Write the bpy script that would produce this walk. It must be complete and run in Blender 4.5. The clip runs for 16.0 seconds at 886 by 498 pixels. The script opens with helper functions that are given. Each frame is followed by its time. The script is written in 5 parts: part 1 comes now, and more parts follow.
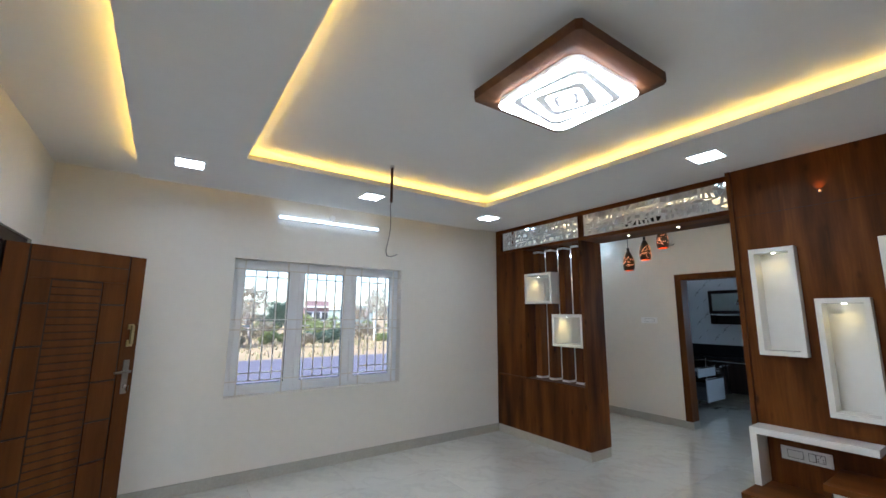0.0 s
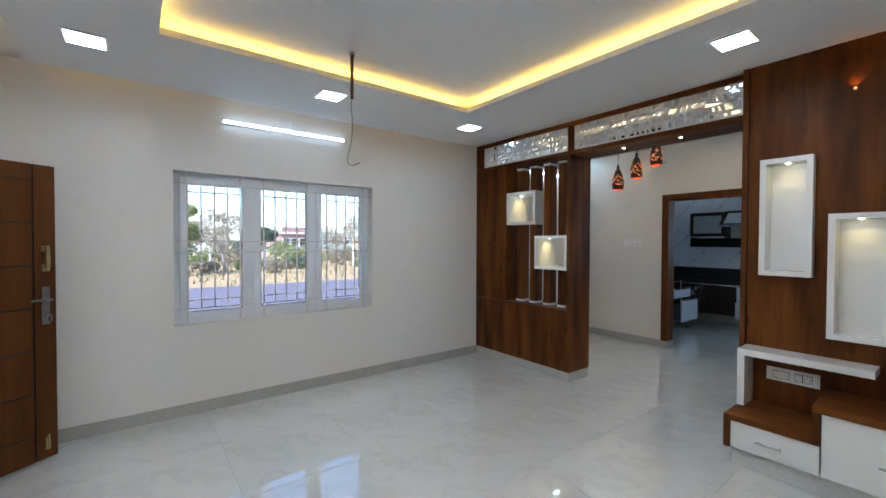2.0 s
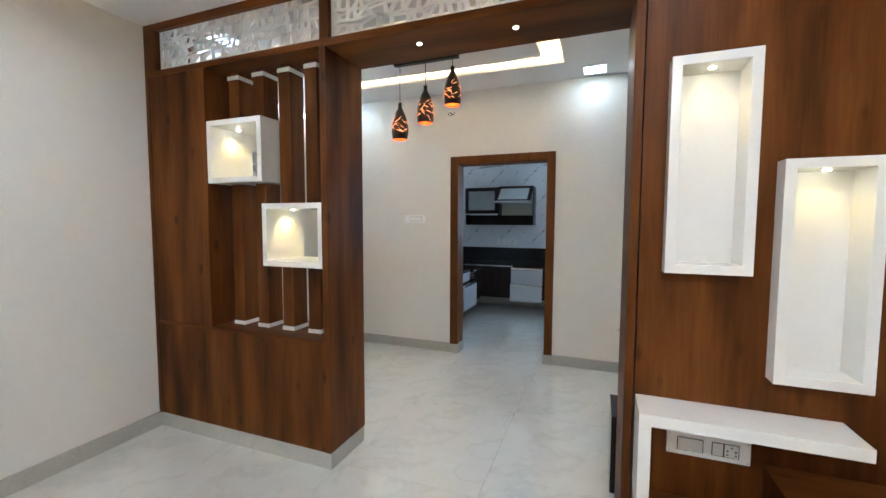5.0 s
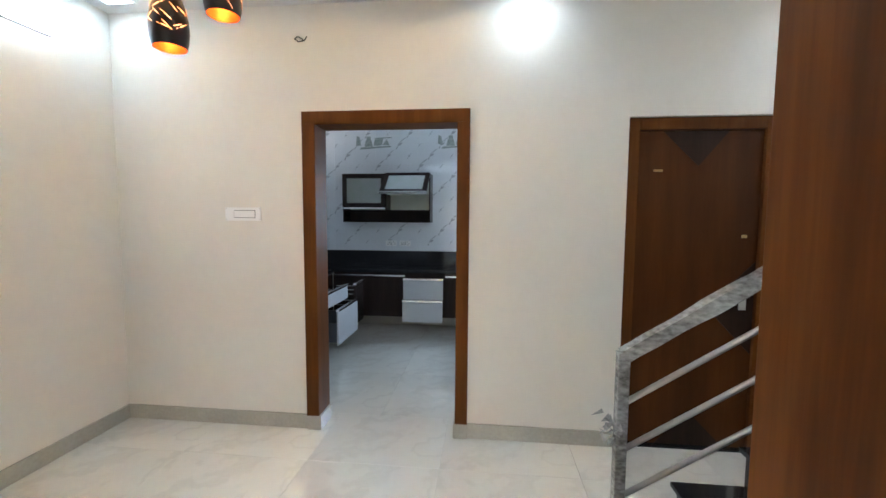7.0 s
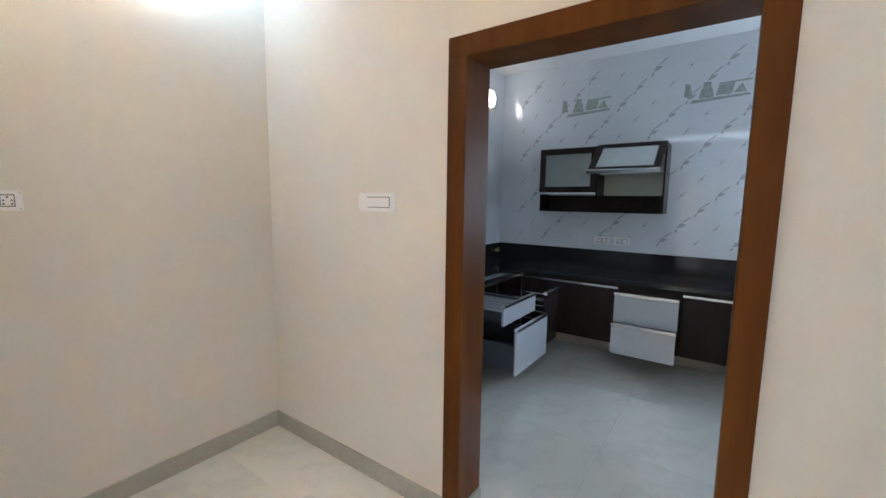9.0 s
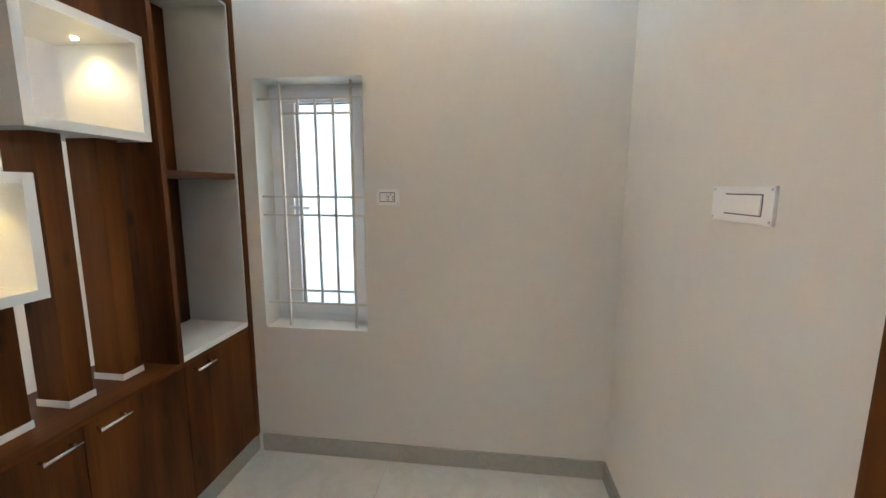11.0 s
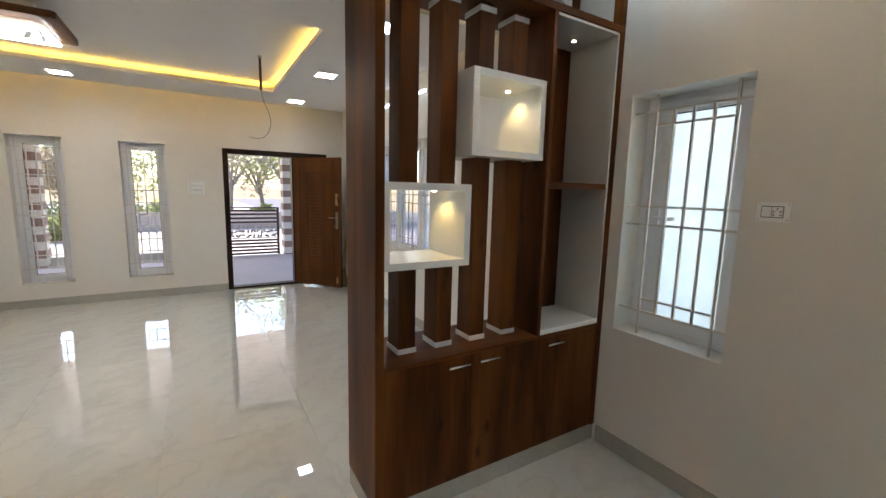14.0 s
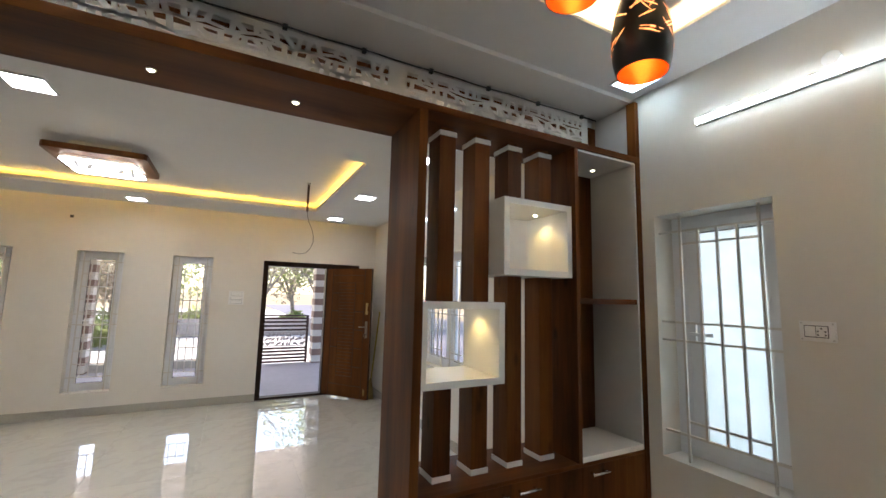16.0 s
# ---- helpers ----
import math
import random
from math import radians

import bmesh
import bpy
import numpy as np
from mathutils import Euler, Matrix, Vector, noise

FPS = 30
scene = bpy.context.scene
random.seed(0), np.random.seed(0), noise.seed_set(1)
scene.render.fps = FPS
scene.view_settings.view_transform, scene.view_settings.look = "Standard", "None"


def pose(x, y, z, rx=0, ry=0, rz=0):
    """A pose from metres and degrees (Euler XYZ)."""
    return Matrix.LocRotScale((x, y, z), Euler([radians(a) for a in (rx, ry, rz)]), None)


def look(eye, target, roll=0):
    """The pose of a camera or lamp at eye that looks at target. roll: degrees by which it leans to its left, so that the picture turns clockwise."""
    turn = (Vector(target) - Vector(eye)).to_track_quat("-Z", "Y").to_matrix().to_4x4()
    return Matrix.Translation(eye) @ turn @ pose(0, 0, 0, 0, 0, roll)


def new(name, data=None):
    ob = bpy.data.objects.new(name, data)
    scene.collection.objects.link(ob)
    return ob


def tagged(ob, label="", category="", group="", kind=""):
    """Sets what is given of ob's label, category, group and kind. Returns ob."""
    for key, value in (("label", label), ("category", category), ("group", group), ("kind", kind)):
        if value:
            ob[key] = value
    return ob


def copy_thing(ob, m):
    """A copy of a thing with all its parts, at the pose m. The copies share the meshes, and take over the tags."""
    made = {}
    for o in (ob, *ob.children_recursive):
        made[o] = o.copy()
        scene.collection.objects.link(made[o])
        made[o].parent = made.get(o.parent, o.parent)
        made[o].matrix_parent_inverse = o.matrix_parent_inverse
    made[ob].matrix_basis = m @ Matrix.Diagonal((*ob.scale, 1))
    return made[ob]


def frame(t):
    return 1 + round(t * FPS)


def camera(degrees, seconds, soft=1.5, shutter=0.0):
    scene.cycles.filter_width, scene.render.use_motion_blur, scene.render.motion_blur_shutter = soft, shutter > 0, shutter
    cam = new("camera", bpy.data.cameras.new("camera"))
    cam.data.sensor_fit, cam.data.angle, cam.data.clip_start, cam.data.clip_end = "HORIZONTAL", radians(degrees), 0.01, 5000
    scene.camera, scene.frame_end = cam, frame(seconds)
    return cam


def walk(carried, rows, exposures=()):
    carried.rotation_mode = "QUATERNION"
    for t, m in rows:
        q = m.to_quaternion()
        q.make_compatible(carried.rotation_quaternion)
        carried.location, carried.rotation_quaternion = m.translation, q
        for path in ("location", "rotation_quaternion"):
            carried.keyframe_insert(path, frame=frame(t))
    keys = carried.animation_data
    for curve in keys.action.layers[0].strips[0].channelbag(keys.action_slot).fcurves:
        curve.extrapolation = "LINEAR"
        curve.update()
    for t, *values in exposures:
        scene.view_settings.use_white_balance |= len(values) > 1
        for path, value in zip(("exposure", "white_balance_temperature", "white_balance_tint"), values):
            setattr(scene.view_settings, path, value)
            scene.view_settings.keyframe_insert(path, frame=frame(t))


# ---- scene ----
cam = camera(95.2, 16.0)
PATH = [
    (0, (2.415, 2.672, 1.524), (3.528, 4.302, 1.848), 0.4),
    (0.5, (2.42, 2.7, 1.499), (3.545, 4.34, 1.707), 0.3),
    (1, (2.463, 2.707, 1.49), (3.594, 4.354, 1.585), 0.3),
    (1.5, (2.546, 2.801, 1.457), (3.7, 4.434, 1.467), 0.2),
    (2, (2.696, 2.995, 1.474), (3.906, 4.587, 1.438), 0.2),
    (2.5, (2.905, 3.217, 1.455), (4.211, 4.731, 1.397), 0.3),
    (3, (3.181, 3.439, 1.462), (4.614, 4.833, 1.393), 0.1),
    (3.5, (3.444, 3.678, 1.448), (5.005, 4.925, 1.369), 0.2),
    (4, (3.737, 3.863, 1.438), (5.417, 4.944, 1.344), 0.1),
    (4.5, (4.078, 4.001, 1.439), (5.86, 4.902, 1.325), 0.2),
    (5, (4.429, 4.142, 1.439), (6.291, 4.86, 1.306), 0.2),
    (5.2, (4.565, 4.179, 1.432), (6.452, 4.829, 1.298), 0.2),
    (7.3, (6.194, 4.495, 1.466), (8.179, 4.684, 1.312), 0.4),
    (7.5, (6.318, 4.519, 1.474), (8.298, 4.743, 1.308), 0.5),
    (8, (6.617, 4.607, 1.481), (8.559, 5.044, 1.295), 0.6),
    (8.5, (6.889, 4.621, 1.464), (8.724, 5.386, 1.254), 0.7),
    (9, (7.143, 4.66, 1.482), (8.762, 5.812, 1.247), 0.8),
    (9.5, (7.379, 4.77, 1.496), (8.664, 6.281, 1.236), 1.0),
    (10, (7.576, 4.877, 1.487), (8.423, 6.668, 1.213), 1.1),
    (10.2, (7.665, 4.908, 1.509), (8.298, 6.78, 1.203), 0.9),
    (12.3, (8.176, 5.015, 1.507), (6.924, 6.551, 1.23), 1.3),
    (12.5, (8.179, 5.007, 1.504), (6.837, 6.464, 1.228), 1.3),
    (13, (8.191, 4.985, 1.508), (6.672, 6.255, 1.23), 1.3),
    (13.5, (8.183, 4.961, 1.516), (6.556, 6.089, 1.233), 1.3),
    (14, (8.174, 4.951, 1.511), (6.48, 5.976, 1.23), 1.4),
    (14.5, (8.165, 4.943, 1.51), (6.429, 5.9, 1.24), 1.4),
    (15, (8.179, 4.925, 1.528), (6.418, 5.853, 1.327), 1.4),
    (15.5, (8.195, 4.901, 1.546), (6.42, 5.823, 1.528), 1.4),
    (16, (8.217, 4.874, 1.568), (6.451, 5.785, 1.801), 1.3),
]
EXPOSURES = [(0, 1.86, 5600, 9), (2.5, 1.90, 5500, 9), (4, 2.22, 5800, 10), (5.2, 2.75, 5900, 10), (7.3, 3.05, 6250, 12), (10.2, 2.7, 6300, 13), (12.3, 2.12, 6450, 11), (14, 1.84, 6500, 11), (16, 1.84, 6600, 12)]
walk(cam, [(t, look(eye, target, roll)) for t, eye, target, roll in PATH], EXPOSURES)

# ---- world, sun, lamps ----
world = bpy.data.worlds.new("sky")
scene.world = world
world.use_nodes = True
wn, wl = world.node_tree.nodes, world.node_tree.links
wn.clear()
sky = wn.new("ShaderNodeTexSky")
sky.sky_type, sky.sun_disc = "NISHITA", False
sky.sun_elevation, sky.sun_rotation = radians(46), radians(245)
sky.dust_density, sky.air_density = 1.2, 1.0
bg, wo = wn.new("ShaderNodeBackground"), wn.new("ShaderNodeOutputWorld")
bg.inputs["Strength"].default_value = 0.14
wl.new(sky.outputs[0], bg.inputs[0])
wl.new(bg.outputs[0], wo.inputs[0])

sun = new("sun", bpy.data.lights.new("sun", "SUN"))
sun.data.energy, sun.data.angle, sun.data.color = 3.2, radians(0.5), (1.0, 0.95, 0.87)
az, el = radians(245), radians(46)
sun.matrix_world = look((0, 0, 20), (-math.sin(az) * math.cos(el), -math.cos(az) * math.cos(el), 20 - math.sin(el)))


def area(name, x, y, z, sx, sy, watts, colour, target=None):
    li = bpy.data.lights.new(name, "AREA")
    li.shape, li.size, li.size_y, li.energy, li.color = "RECTANGLE", sx, sy, watts, colour
    ob = new(name, li)
    ob.matrix_world = look((x, y, z), target or (x, y + 1e-4, z - 1))
    return ob


COOL, WARM, LED = (0.80, 0.92, 1.0), (1.0, 0.62, 0.22), (0.93, 0.97, 1.0)
# hall panel lights (positions shared with the fixtures further down)
HALL_PANELS = [(2.475, 6.105), (3.938, 6.105), (5.392, 6.11), (5.432, 3.848), (2.40, 3.80), (5.392, 1.60)]
# the last two dining panels are unseen, added to brighten the dining walls
DINING_PANELS = [(8.36, 6.78), (8.38, 4.215), (6.82, 4.23), (6.78, 6.82), (8.30, 2.1), (6.95, 1.5)]
# fill lamp added in an unseen opening to brighten the kitchen
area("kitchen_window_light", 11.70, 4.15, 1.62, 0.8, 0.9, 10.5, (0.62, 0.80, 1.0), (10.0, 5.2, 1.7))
area("dining_window_light", 7.045, 7.36, 1.40, 0.52, 1.25, 0.9, (0.90, 0.96, 1.0), (7.045, 6.0, 1.2))

# ---- materials ----


def mat(name, base, rough=0.5, metal=0.0, noise_scale=0.0, vary=0.0, bump=0.0, bump_scale=60.0, coat=0.0, rand=0.0, stretch=(1, 1, 1), second=None, spec=0.5):
    m = bpy.data.materials.new(name)
    m.use_nodes = True
    n, l = m.node_tree.nodes, m.node_tree.links
    b = n["Principled BSDF"]
    b.inputs["Base Color"].default_value = (*base, 1)
    b.inputs["Roughness"].default_value = rough
    b.inputs["Metallic"].default_value = metal
    b.inputs["Coat Weight"].default_value = coat
    b.inputs["Coat Roughness"].default_value = 0.06
    b.inputs["Specular IOR Level"].default_value = spec
    if noise_scale or bump or rand:
        tc, mp = n.new("ShaderNodeTexCoord"), n.new("ShaderNodeMapping")
        mp.inputs["Scale"].default_value = stretch
        l.new(tc.outputs["Object"], mp.inputs[0])
    colour = None
    if noise_scale:
        t1, t2 = n.new("ShaderNodeTexNoise"), n.new("ShaderNodeTexNoise")
        for t, sc in ((t1, noise_scale), (t2, noise_scale * 9)):
            t.inputs["Scale"].default_value, t.inputs["Detail"].default_value = sc, 5
            l.new(mp.outputs[0], t.inputs["Vector"])
        add = n.new("ShaderNodeMath")
        add.operation = "ADD"
        l.new(t1.outputs[0], add.inputs[0])
        l.new(t2.outputs[0], add.inputs[1])
        ramp = n.new("ShaderNodeMapRange")
        ramp.inputs["From Min"].default_value, ramp.inputs["From Max"].default_value = 0.7, 1.3
        l.new(add.outputs[0], ramp.inputs["Value"])
        mix = n.new("ShaderNodeMix")
        mix.data_type = "RGBA"
        other = second or tuple(c * (1 - vary) for c in base)
        mix.inputs["A"].default_value, mix.inputs["B"].default_value = (*base, 1), (*other, 1)
        l.new(ramp.outputs[0], mix.inputs["Factor"])
        colour = mix.outputs["Result"]
    if rand:
        info, hsv, mr = n.new("ShaderNodeObjectInfo"), n.new("ShaderNodeHueSaturation"), n.new("ShaderNodeMapRange")
        mr.inputs["To Min"].default_value, mr.inputs["To Max"].default_value = 1 - rand, 1 + rand
        l.new(info.outputs["Random"], mr.inputs["Value"])
        l.new(mr.outputs[0], hsv.inputs["Value"])
        if colour:
            l.new(colour, hsv.inputs["Color"])
        else:
            hsv.inputs["Color"].default_value = (*base, 1)
        colour = hsv.outputs[0]
    if colour:
        l.new(colour, b.inputs["Base Color"])
    if bump:
        bt, bn = n.new("ShaderNodeTexNoise"), n.new("ShaderNodeBump")
        bt.inputs["Scale"].default_value, bt.inputs["Detail"].default_value = bump_scale, 4
        bn.inputs["Strength"].default_value, bn.inputs["Distance"].default_value = bump, 0.01
        l.new(mp.outputs[0], bt.inputs["Vector"])
        l.new(bt.outputs[0], bn.inputs["Height"])
        l.new(bn.outputs[0], b.inputs["Normal"])
    return m


def glow(name, colour, strength):
    m = bpy.data.materials.new(name)
    m.use_nodes = True
    b = m.node_tree.nodes["Principled BSDF"]
    b.inputs["Base Color"].default_value = (0.8, 0.8, 0.8, 1)
    b.inputs["Emission Color"].default_value = (*colour, 1)
    b.inputs["Emission Strength"].default_value = strength
    return m


def wood_laminate(name, dark, mid, light, rough=0.42, axis="z", knots=True):
    """Printed wood laminate: broad strips, long streaks, fine grain and small knots."""
    m = bpy.data.materials.new(name)
    m.use_nodes = True
    n, l = m.node_tree.nodes, m.node_tree.links
    b = n["Principled BSDF"]
    tc = n.new("ShaderNodeTexCoord")

    def noise_at(scale, stretch, detail=4):
        mp, t = n.new("ShaderNodeMapping"), n.new("ShaderNodeTexNoise")
        mp.inputs["Scale"].default_value = stretch
        t.inputs["Scale"].default_value, t.inputs["Detail"].default_value = scale, detail
        l.new(tc.outputs["Object"], mp.inputs[0])
        l.new(mp.outputs[0], t.inputs["Vector"])
        return t.outputs[0]

    along = {"z": (1, 1, 0.06), "y": (1, 0.06, 1), "x": (0.06, 1, 1)}[axis]
    streak, grain = noise_at(7, {"z": (1, 1, 0.14), "y": (1, 0.14, 1), "x": (0.14, 1, 1)}[axis], 7), noise_at(80, along)
    # strips: a stepped value over the coordinates across the grain
    sep, vm = n.new("ShaderNodeSeparateXYZ"), n.new("ShaderNodeMath")
    l.new(tc.outputs["Object"], sep.inputs[0])
    pair = {"z": ("X", "Y"), "y": ("X", "Z"), "x": ("Y", "Z")}[axis]
    vm.operation = "ADD"
    l.new(sep.outputs[pair[0]], vm.inputs[0])
    l.new(sep.outputs[pair[1]], vm.inputs[1])
    sc, fl, wn_ = n.new("ShaderNodeMath"), n.new("ShaderNodeMath"), n.new("ShaderNodeTexWhiteNoise")
    sc.operation, fl.operation, wn_.noise_dimensions = "MULTIPLY", "FLOOR", "1D"
    sc.inputs[1].default_value = 8.5
    l.new(vm.outputs[0], sc.inputs[0])
    l.new(sc.outputs[0], fl.inputs[0])
    l.new(fl.outputs[0], wn_.inputs["W"])
    s1, s2 = n.new("ShaderNodeMath"), n.new("ShaderNodeMath")
    s1.operation = s2.operation = "MULTIPLY_ADD"
    s1.inputs[1].default_value, s2.inputs[1].default_value = 0.07, 0.20
    l.new(wn_.outputs["Value"], s1.inputs[0])
    l.new(streak, s1.inputs[2])
    l.new(grain, s2.inputs[0])
    l.new(s1.outputs[0], s2.inputs[2])
    ramp = n.new("ShaderNodeValToRGB")
    ramp.color_ramp.elements[0].position, ramp.color_ramp.elements[0].color = 0.40, (*dark, 1)
    ramp.color_ramp.elements[1].position, ramp.color_ramp.elements[1].color = 0.88, (*light, 1)
    e = ramp.color_ramp.elements.new(0.62)
    e.color = (*mid, 1)
    l.new(s2.outputs[0], ramp.inputs[0])
    out = ramp.outputs[0]
    if knots:
        mp, vo, mr, mx = n.new("ShaderNodeMapping"), n.new("ShaderNodeTexVoronoi"), n.new("ShaderNodeMapRange"), n.new("ShaderNodeMix")
        mp.inputs["Scale"].default_value = {"z": (1, 1, 0.45), "y": (1, 0.45, 1), "x": (0.45, 1, 1)}[axis]
        vo.inputs["Scale"].default_value = 8.0
        mr.inputs["From Min"].default_value, mr.inputs["From Max"].default_value = 0.05, 0.17
        mr.inputs["To Min"].default_value, mr.inputs["To Max"].default_value = 0.65, 0.0
        mx.data_type = "RGBA"
        mx.inputs["B"].default_value = (*(c * 0.35 for c in dark), 1)
        l.new(tc.outputs["Object"], mp.inputs[0])
        l.new(mp.outputs[0], vo.inputs["Vector"])
        l.new(vo.outputs["Distance"], mr.inputs["Value"])
        l.new(mr.outputs[0], mx.inputs["Factor"])
        l.new(out, mx.inputs["A"])
        out = mx.outputs["Result"]
    l.new(out, b.inputs["Base Color"])
    b.inputs["Roughness"].default_value = rough
    b.inputs["Specular IOR Level"].default_value = 0.11
    bn = n.new("ShaderNodeBump")
    bn.inputs["Strength"].default_value, bn.inputs["Distance"].default_value = 0.06, 0.004
    l.new(grain, bn.inputs["Height"])
    l.new(bn.outputs[0], b.inputs["Normal"])
    return m


def marble_tile(name, base, vein, rough, rand=0.03):
    m = mat(name, base, rough, noise_scale=1.1, vary=0.06, rand=rand)
    n, l = m.node_tree.nodes, m.node_tree.links
    b = n["Principled BSDF"]
    src = b.inputs["Base Color"].links[0].from_socket
    tc = n.new("ShaderNodeTexCoord")
    warp, add, vo = n.new("ShaderNodeTexNoise"), n.new("ShaderNodeMix"), n.new("ShaderNodeTexNoise")
    warp.inputs["Scale"].default_value, warp.inputs["Detail"].default_value = 1.6, 6
    add.data_type, add.blend_type = "RGBA", "LINEAR_LIGHT"
    add.inputs["Factor"].default_value = 0.55
    l.new(tc.outputs["Object"], warp.inputs["Vector"])
    l.new(tc.outputs["Object"], add.inputs["A"])
    l.new(warp.outputs["Color"], add.inputs["B"])
    vo.inputs["Scale"].default_value, vo.inputs["Detail"].default_value = 1.3, 8
    l.new(add.outputs["Result"], vo.inputs["Vector"])
    sub, ab, mr, mx = n.new("ShaderNodeMath"), n.new("ShaderNodeMath"), n.new("ShaderNodeMapRange"), n.new("ShaderNodeMix")
    sub.operation, ab.operation = "SUBTRACT", "ABSOLUTE"
    sub.inputs[1].default_value = 0.5
    l.new(vo.outputs[0], sub.inputs[0])
    l.new(sub.outputs[0], ab.inputs[0])
    mr.inputs["From Min"].default_value, mr.inputs["From Max"].default_value = 0.0, 0.035
    mr.inputs["To Min"].default_value, mr.inputs["To Max"].default_value = 0.22, 0.0
    l.new(ab.outputs[0], mr.inputs["Value"])
    mx.data_type = "RGBA"
    mx.inputs["B"].default_value = (*vein, 1)
    l.new(mr.outputs[0], mx.inputs["Factor"])
    l.new(src, mx.inputs["A"])
    l.new(mx.outputs["Result"], b.inputs["Base Color"])
    return m


def glass_mat(name, tint=(1, 1, 1), rough=0.0):
    m = bpy.data.materials.new(name)
    m.use_nodes = True
    b = m.node_tree.nodes["Principled BSDF"]
    b.inputs["Base Color"].default_value = (*tint, 1)
    b.inputs["Transmission Weight"].default_value = 1.0
    b.inputs["Roughness"].default_value, b.inputs["IOR"].default_value = rough, 1.45
    return m


def see_light(m, share):
    """Thin sheet that also passes diffuse light."""
    n, l = m.node_tree.nodes, m.node_tree.links
    b, o = n["Principled BSDF"], n["Material Output"]
    tr, mx = n.new("ShaderNodeBsdfTranslucent"), n.new("ShaderNodeMixShader")
    mx.inputs[0].default_value = share
    if b.inputs["Base Color"].links:
        l.new(b.inputs["Base Color"].links[0].from_socket, tr.inputs["Color"])
    else:
        tr.inputs["Color"].default_value = b.inputs["Base Color"].default_value
    l.new(b.outputs[0], mx.inputs[1])
    l.new(tr.outputs[0], mx.inputs[2])
    l.new(mx.outputs[0], o.inputs["Surface"])
    return m


PAINT = mat("cream_wall_paint", (0.775, 0.740, 0.675), 0.55, noise_scale=1.3, vary=0.04, bump=0.05, bump_scale=140)
CEIL = mat("white_ceiling_paint", (0.80, 0.79, 0.775), 0.6, noise_scale=1.1, vary=0.03, bump=0.03, bump_scale=120)
TILE = marble_tile("polished_marble_tile", (0.72, 0.715, 0.655), (0.44, 0.425, 0.385), 0.010)
tb = TILE.node_tree.nodes["Principled BSDF"]
tb.inputs["Specular IOR Level"].default_value = 0.6
tb.inputs["Coat Weight"].default_value, tb.inputs["Coat Roughness"].default_value, tb.inputs["Coat IOR"].default_value = 1.0, 0.012, 2.0
GROUT = mat("grey_grout", (0.52, 0.52, 0.49), 0.8, noise_scale=20, vary=0.2)
SKIRT = mat("beige_skirting_tile", (0.47, 0.45, 0.395), 0.22, noise_scale=6, vary=0.15)
PLINTH = mat("pale_plinth_tile", (0.66, 0.65, 0.61), 0.12, noise_scale=4, vary=0.12)
AGED = mat("aged_steel", (0.30, 0.27, 0.23), 0.32, metal=1.0, noise_scale=25, vary=0.3)
WALNUT = wood_laminate("walnut_laminate", (0.036, 0.0108, 0.0026), (0.100, 0.0310, 0.0062), (0.192, 0.066, 0.0140))
WALNUT_Y = wood_laminate("walnut_laminate_across", (0.036, 0.0108, 0.0026), (0.100, 0.0310, 0.0062), (0.192, 0.066, 0.0140), axis="y")
TEAK = wood_laminate("varnished_teak", (0.082, 0.0265, 0.0055), (0.122, 0.0405, 0.0085), (0.170, 0.062, 0.014), rough=0.45, knots=False)
TEAK_LEAF = wood_laminate("oiled_teak", (0.064, 0.0215, 0.0052), (0.096, 0.0325, 0.0075), (0.134, 0.049, 0.0115), rough=0.42, knots=False)
TEAK_DARK = wood_laminate("dark_veneer", (0.020, 0.011, 0.008), (0.032, 0.017, 0.012), (0.046, 0.025, 0.017), rough=0.35, knots=False)
GROOVE = mat("dark_groove", (0.016, 0.006, 0.003), 0.6, noise_scale=8, vary=0.3)
WHITE = mat("white_laminate", (0.79, 0.78, 0.74), 0.22, noise_scale=2, vary=0.03)
GREYSIDE = mat("pale_grey_laminate", (0.62, 0.62, 0.60), 0.35, noise_scale=2, vary=0.05)
UPVC = mat("white_upvc", (0.82, 0.83, 0.85), 0.3, noise_scale=3, vary=0.03)
GRILL = mat("cream_painted_steel", (0.74, 0.70, 0.65), 0.4, noise_scale=12, vary=0.1)
PLASTIC = mat("white_plastic", (0.87, 0.87, 0.86), 0.3, noise_scale=5, vary=0.03)
DARKHOLE = mat("dark_socket_plastic", (0.05, 0.05, 0.05), 0.5)
STEEL = mat("brushed_steel", (0.62, 0.61, 0.59), 0.28, metal=1.0, noise_scale=30, vary=0.15)
CHROME = mat("chrome", (0.75, 0.75, 0.75), 0.12, metal=1.0, noise_scale=20, vary=0.1)
BRASS = mat("aged_brass", (0.55, 0.42, 0.20), 0.3, metal=1.0, noise_scale=20, vary=0.3)
BLACKMETAL = mat("black_metal", (0.012, 0.011, 0.010), 0.35, metal=0.4, noise_scale=20, vary=0.3)
GRANITE = mat("black_granite", (0.012, 0.012, 0.014), 0.06, noise_scale=90, second=(0.020, 0.020, 0.023), vary=0.4)
KCAB = wood_laminate("dark_brown_laminate", (0.022, 0.015, 0.014), (0.032, 0.022, 0.020), (0.045, 0.032, 0.028), rough=0.25, knots=False)
ALU = mat("aluminium", (0.72, 0.72, 0.73), 0.25, metal=1.0, noise_scale=30, vary=0.1)
GREYLACQ = mat("pale_grey_lacquer", (0.55, 0.58, 0.62), 0.15, noise_scale=3, vary=0.04)
DRAWER = mat("dark_grey_drawer_steel", (0.10, 0.11, 0.13), 0.35, metal=0.5, noise_scale=12, vary=0.2)
GLASS = glass_mat("window_glass", (0.97, 0.985, 1.0))
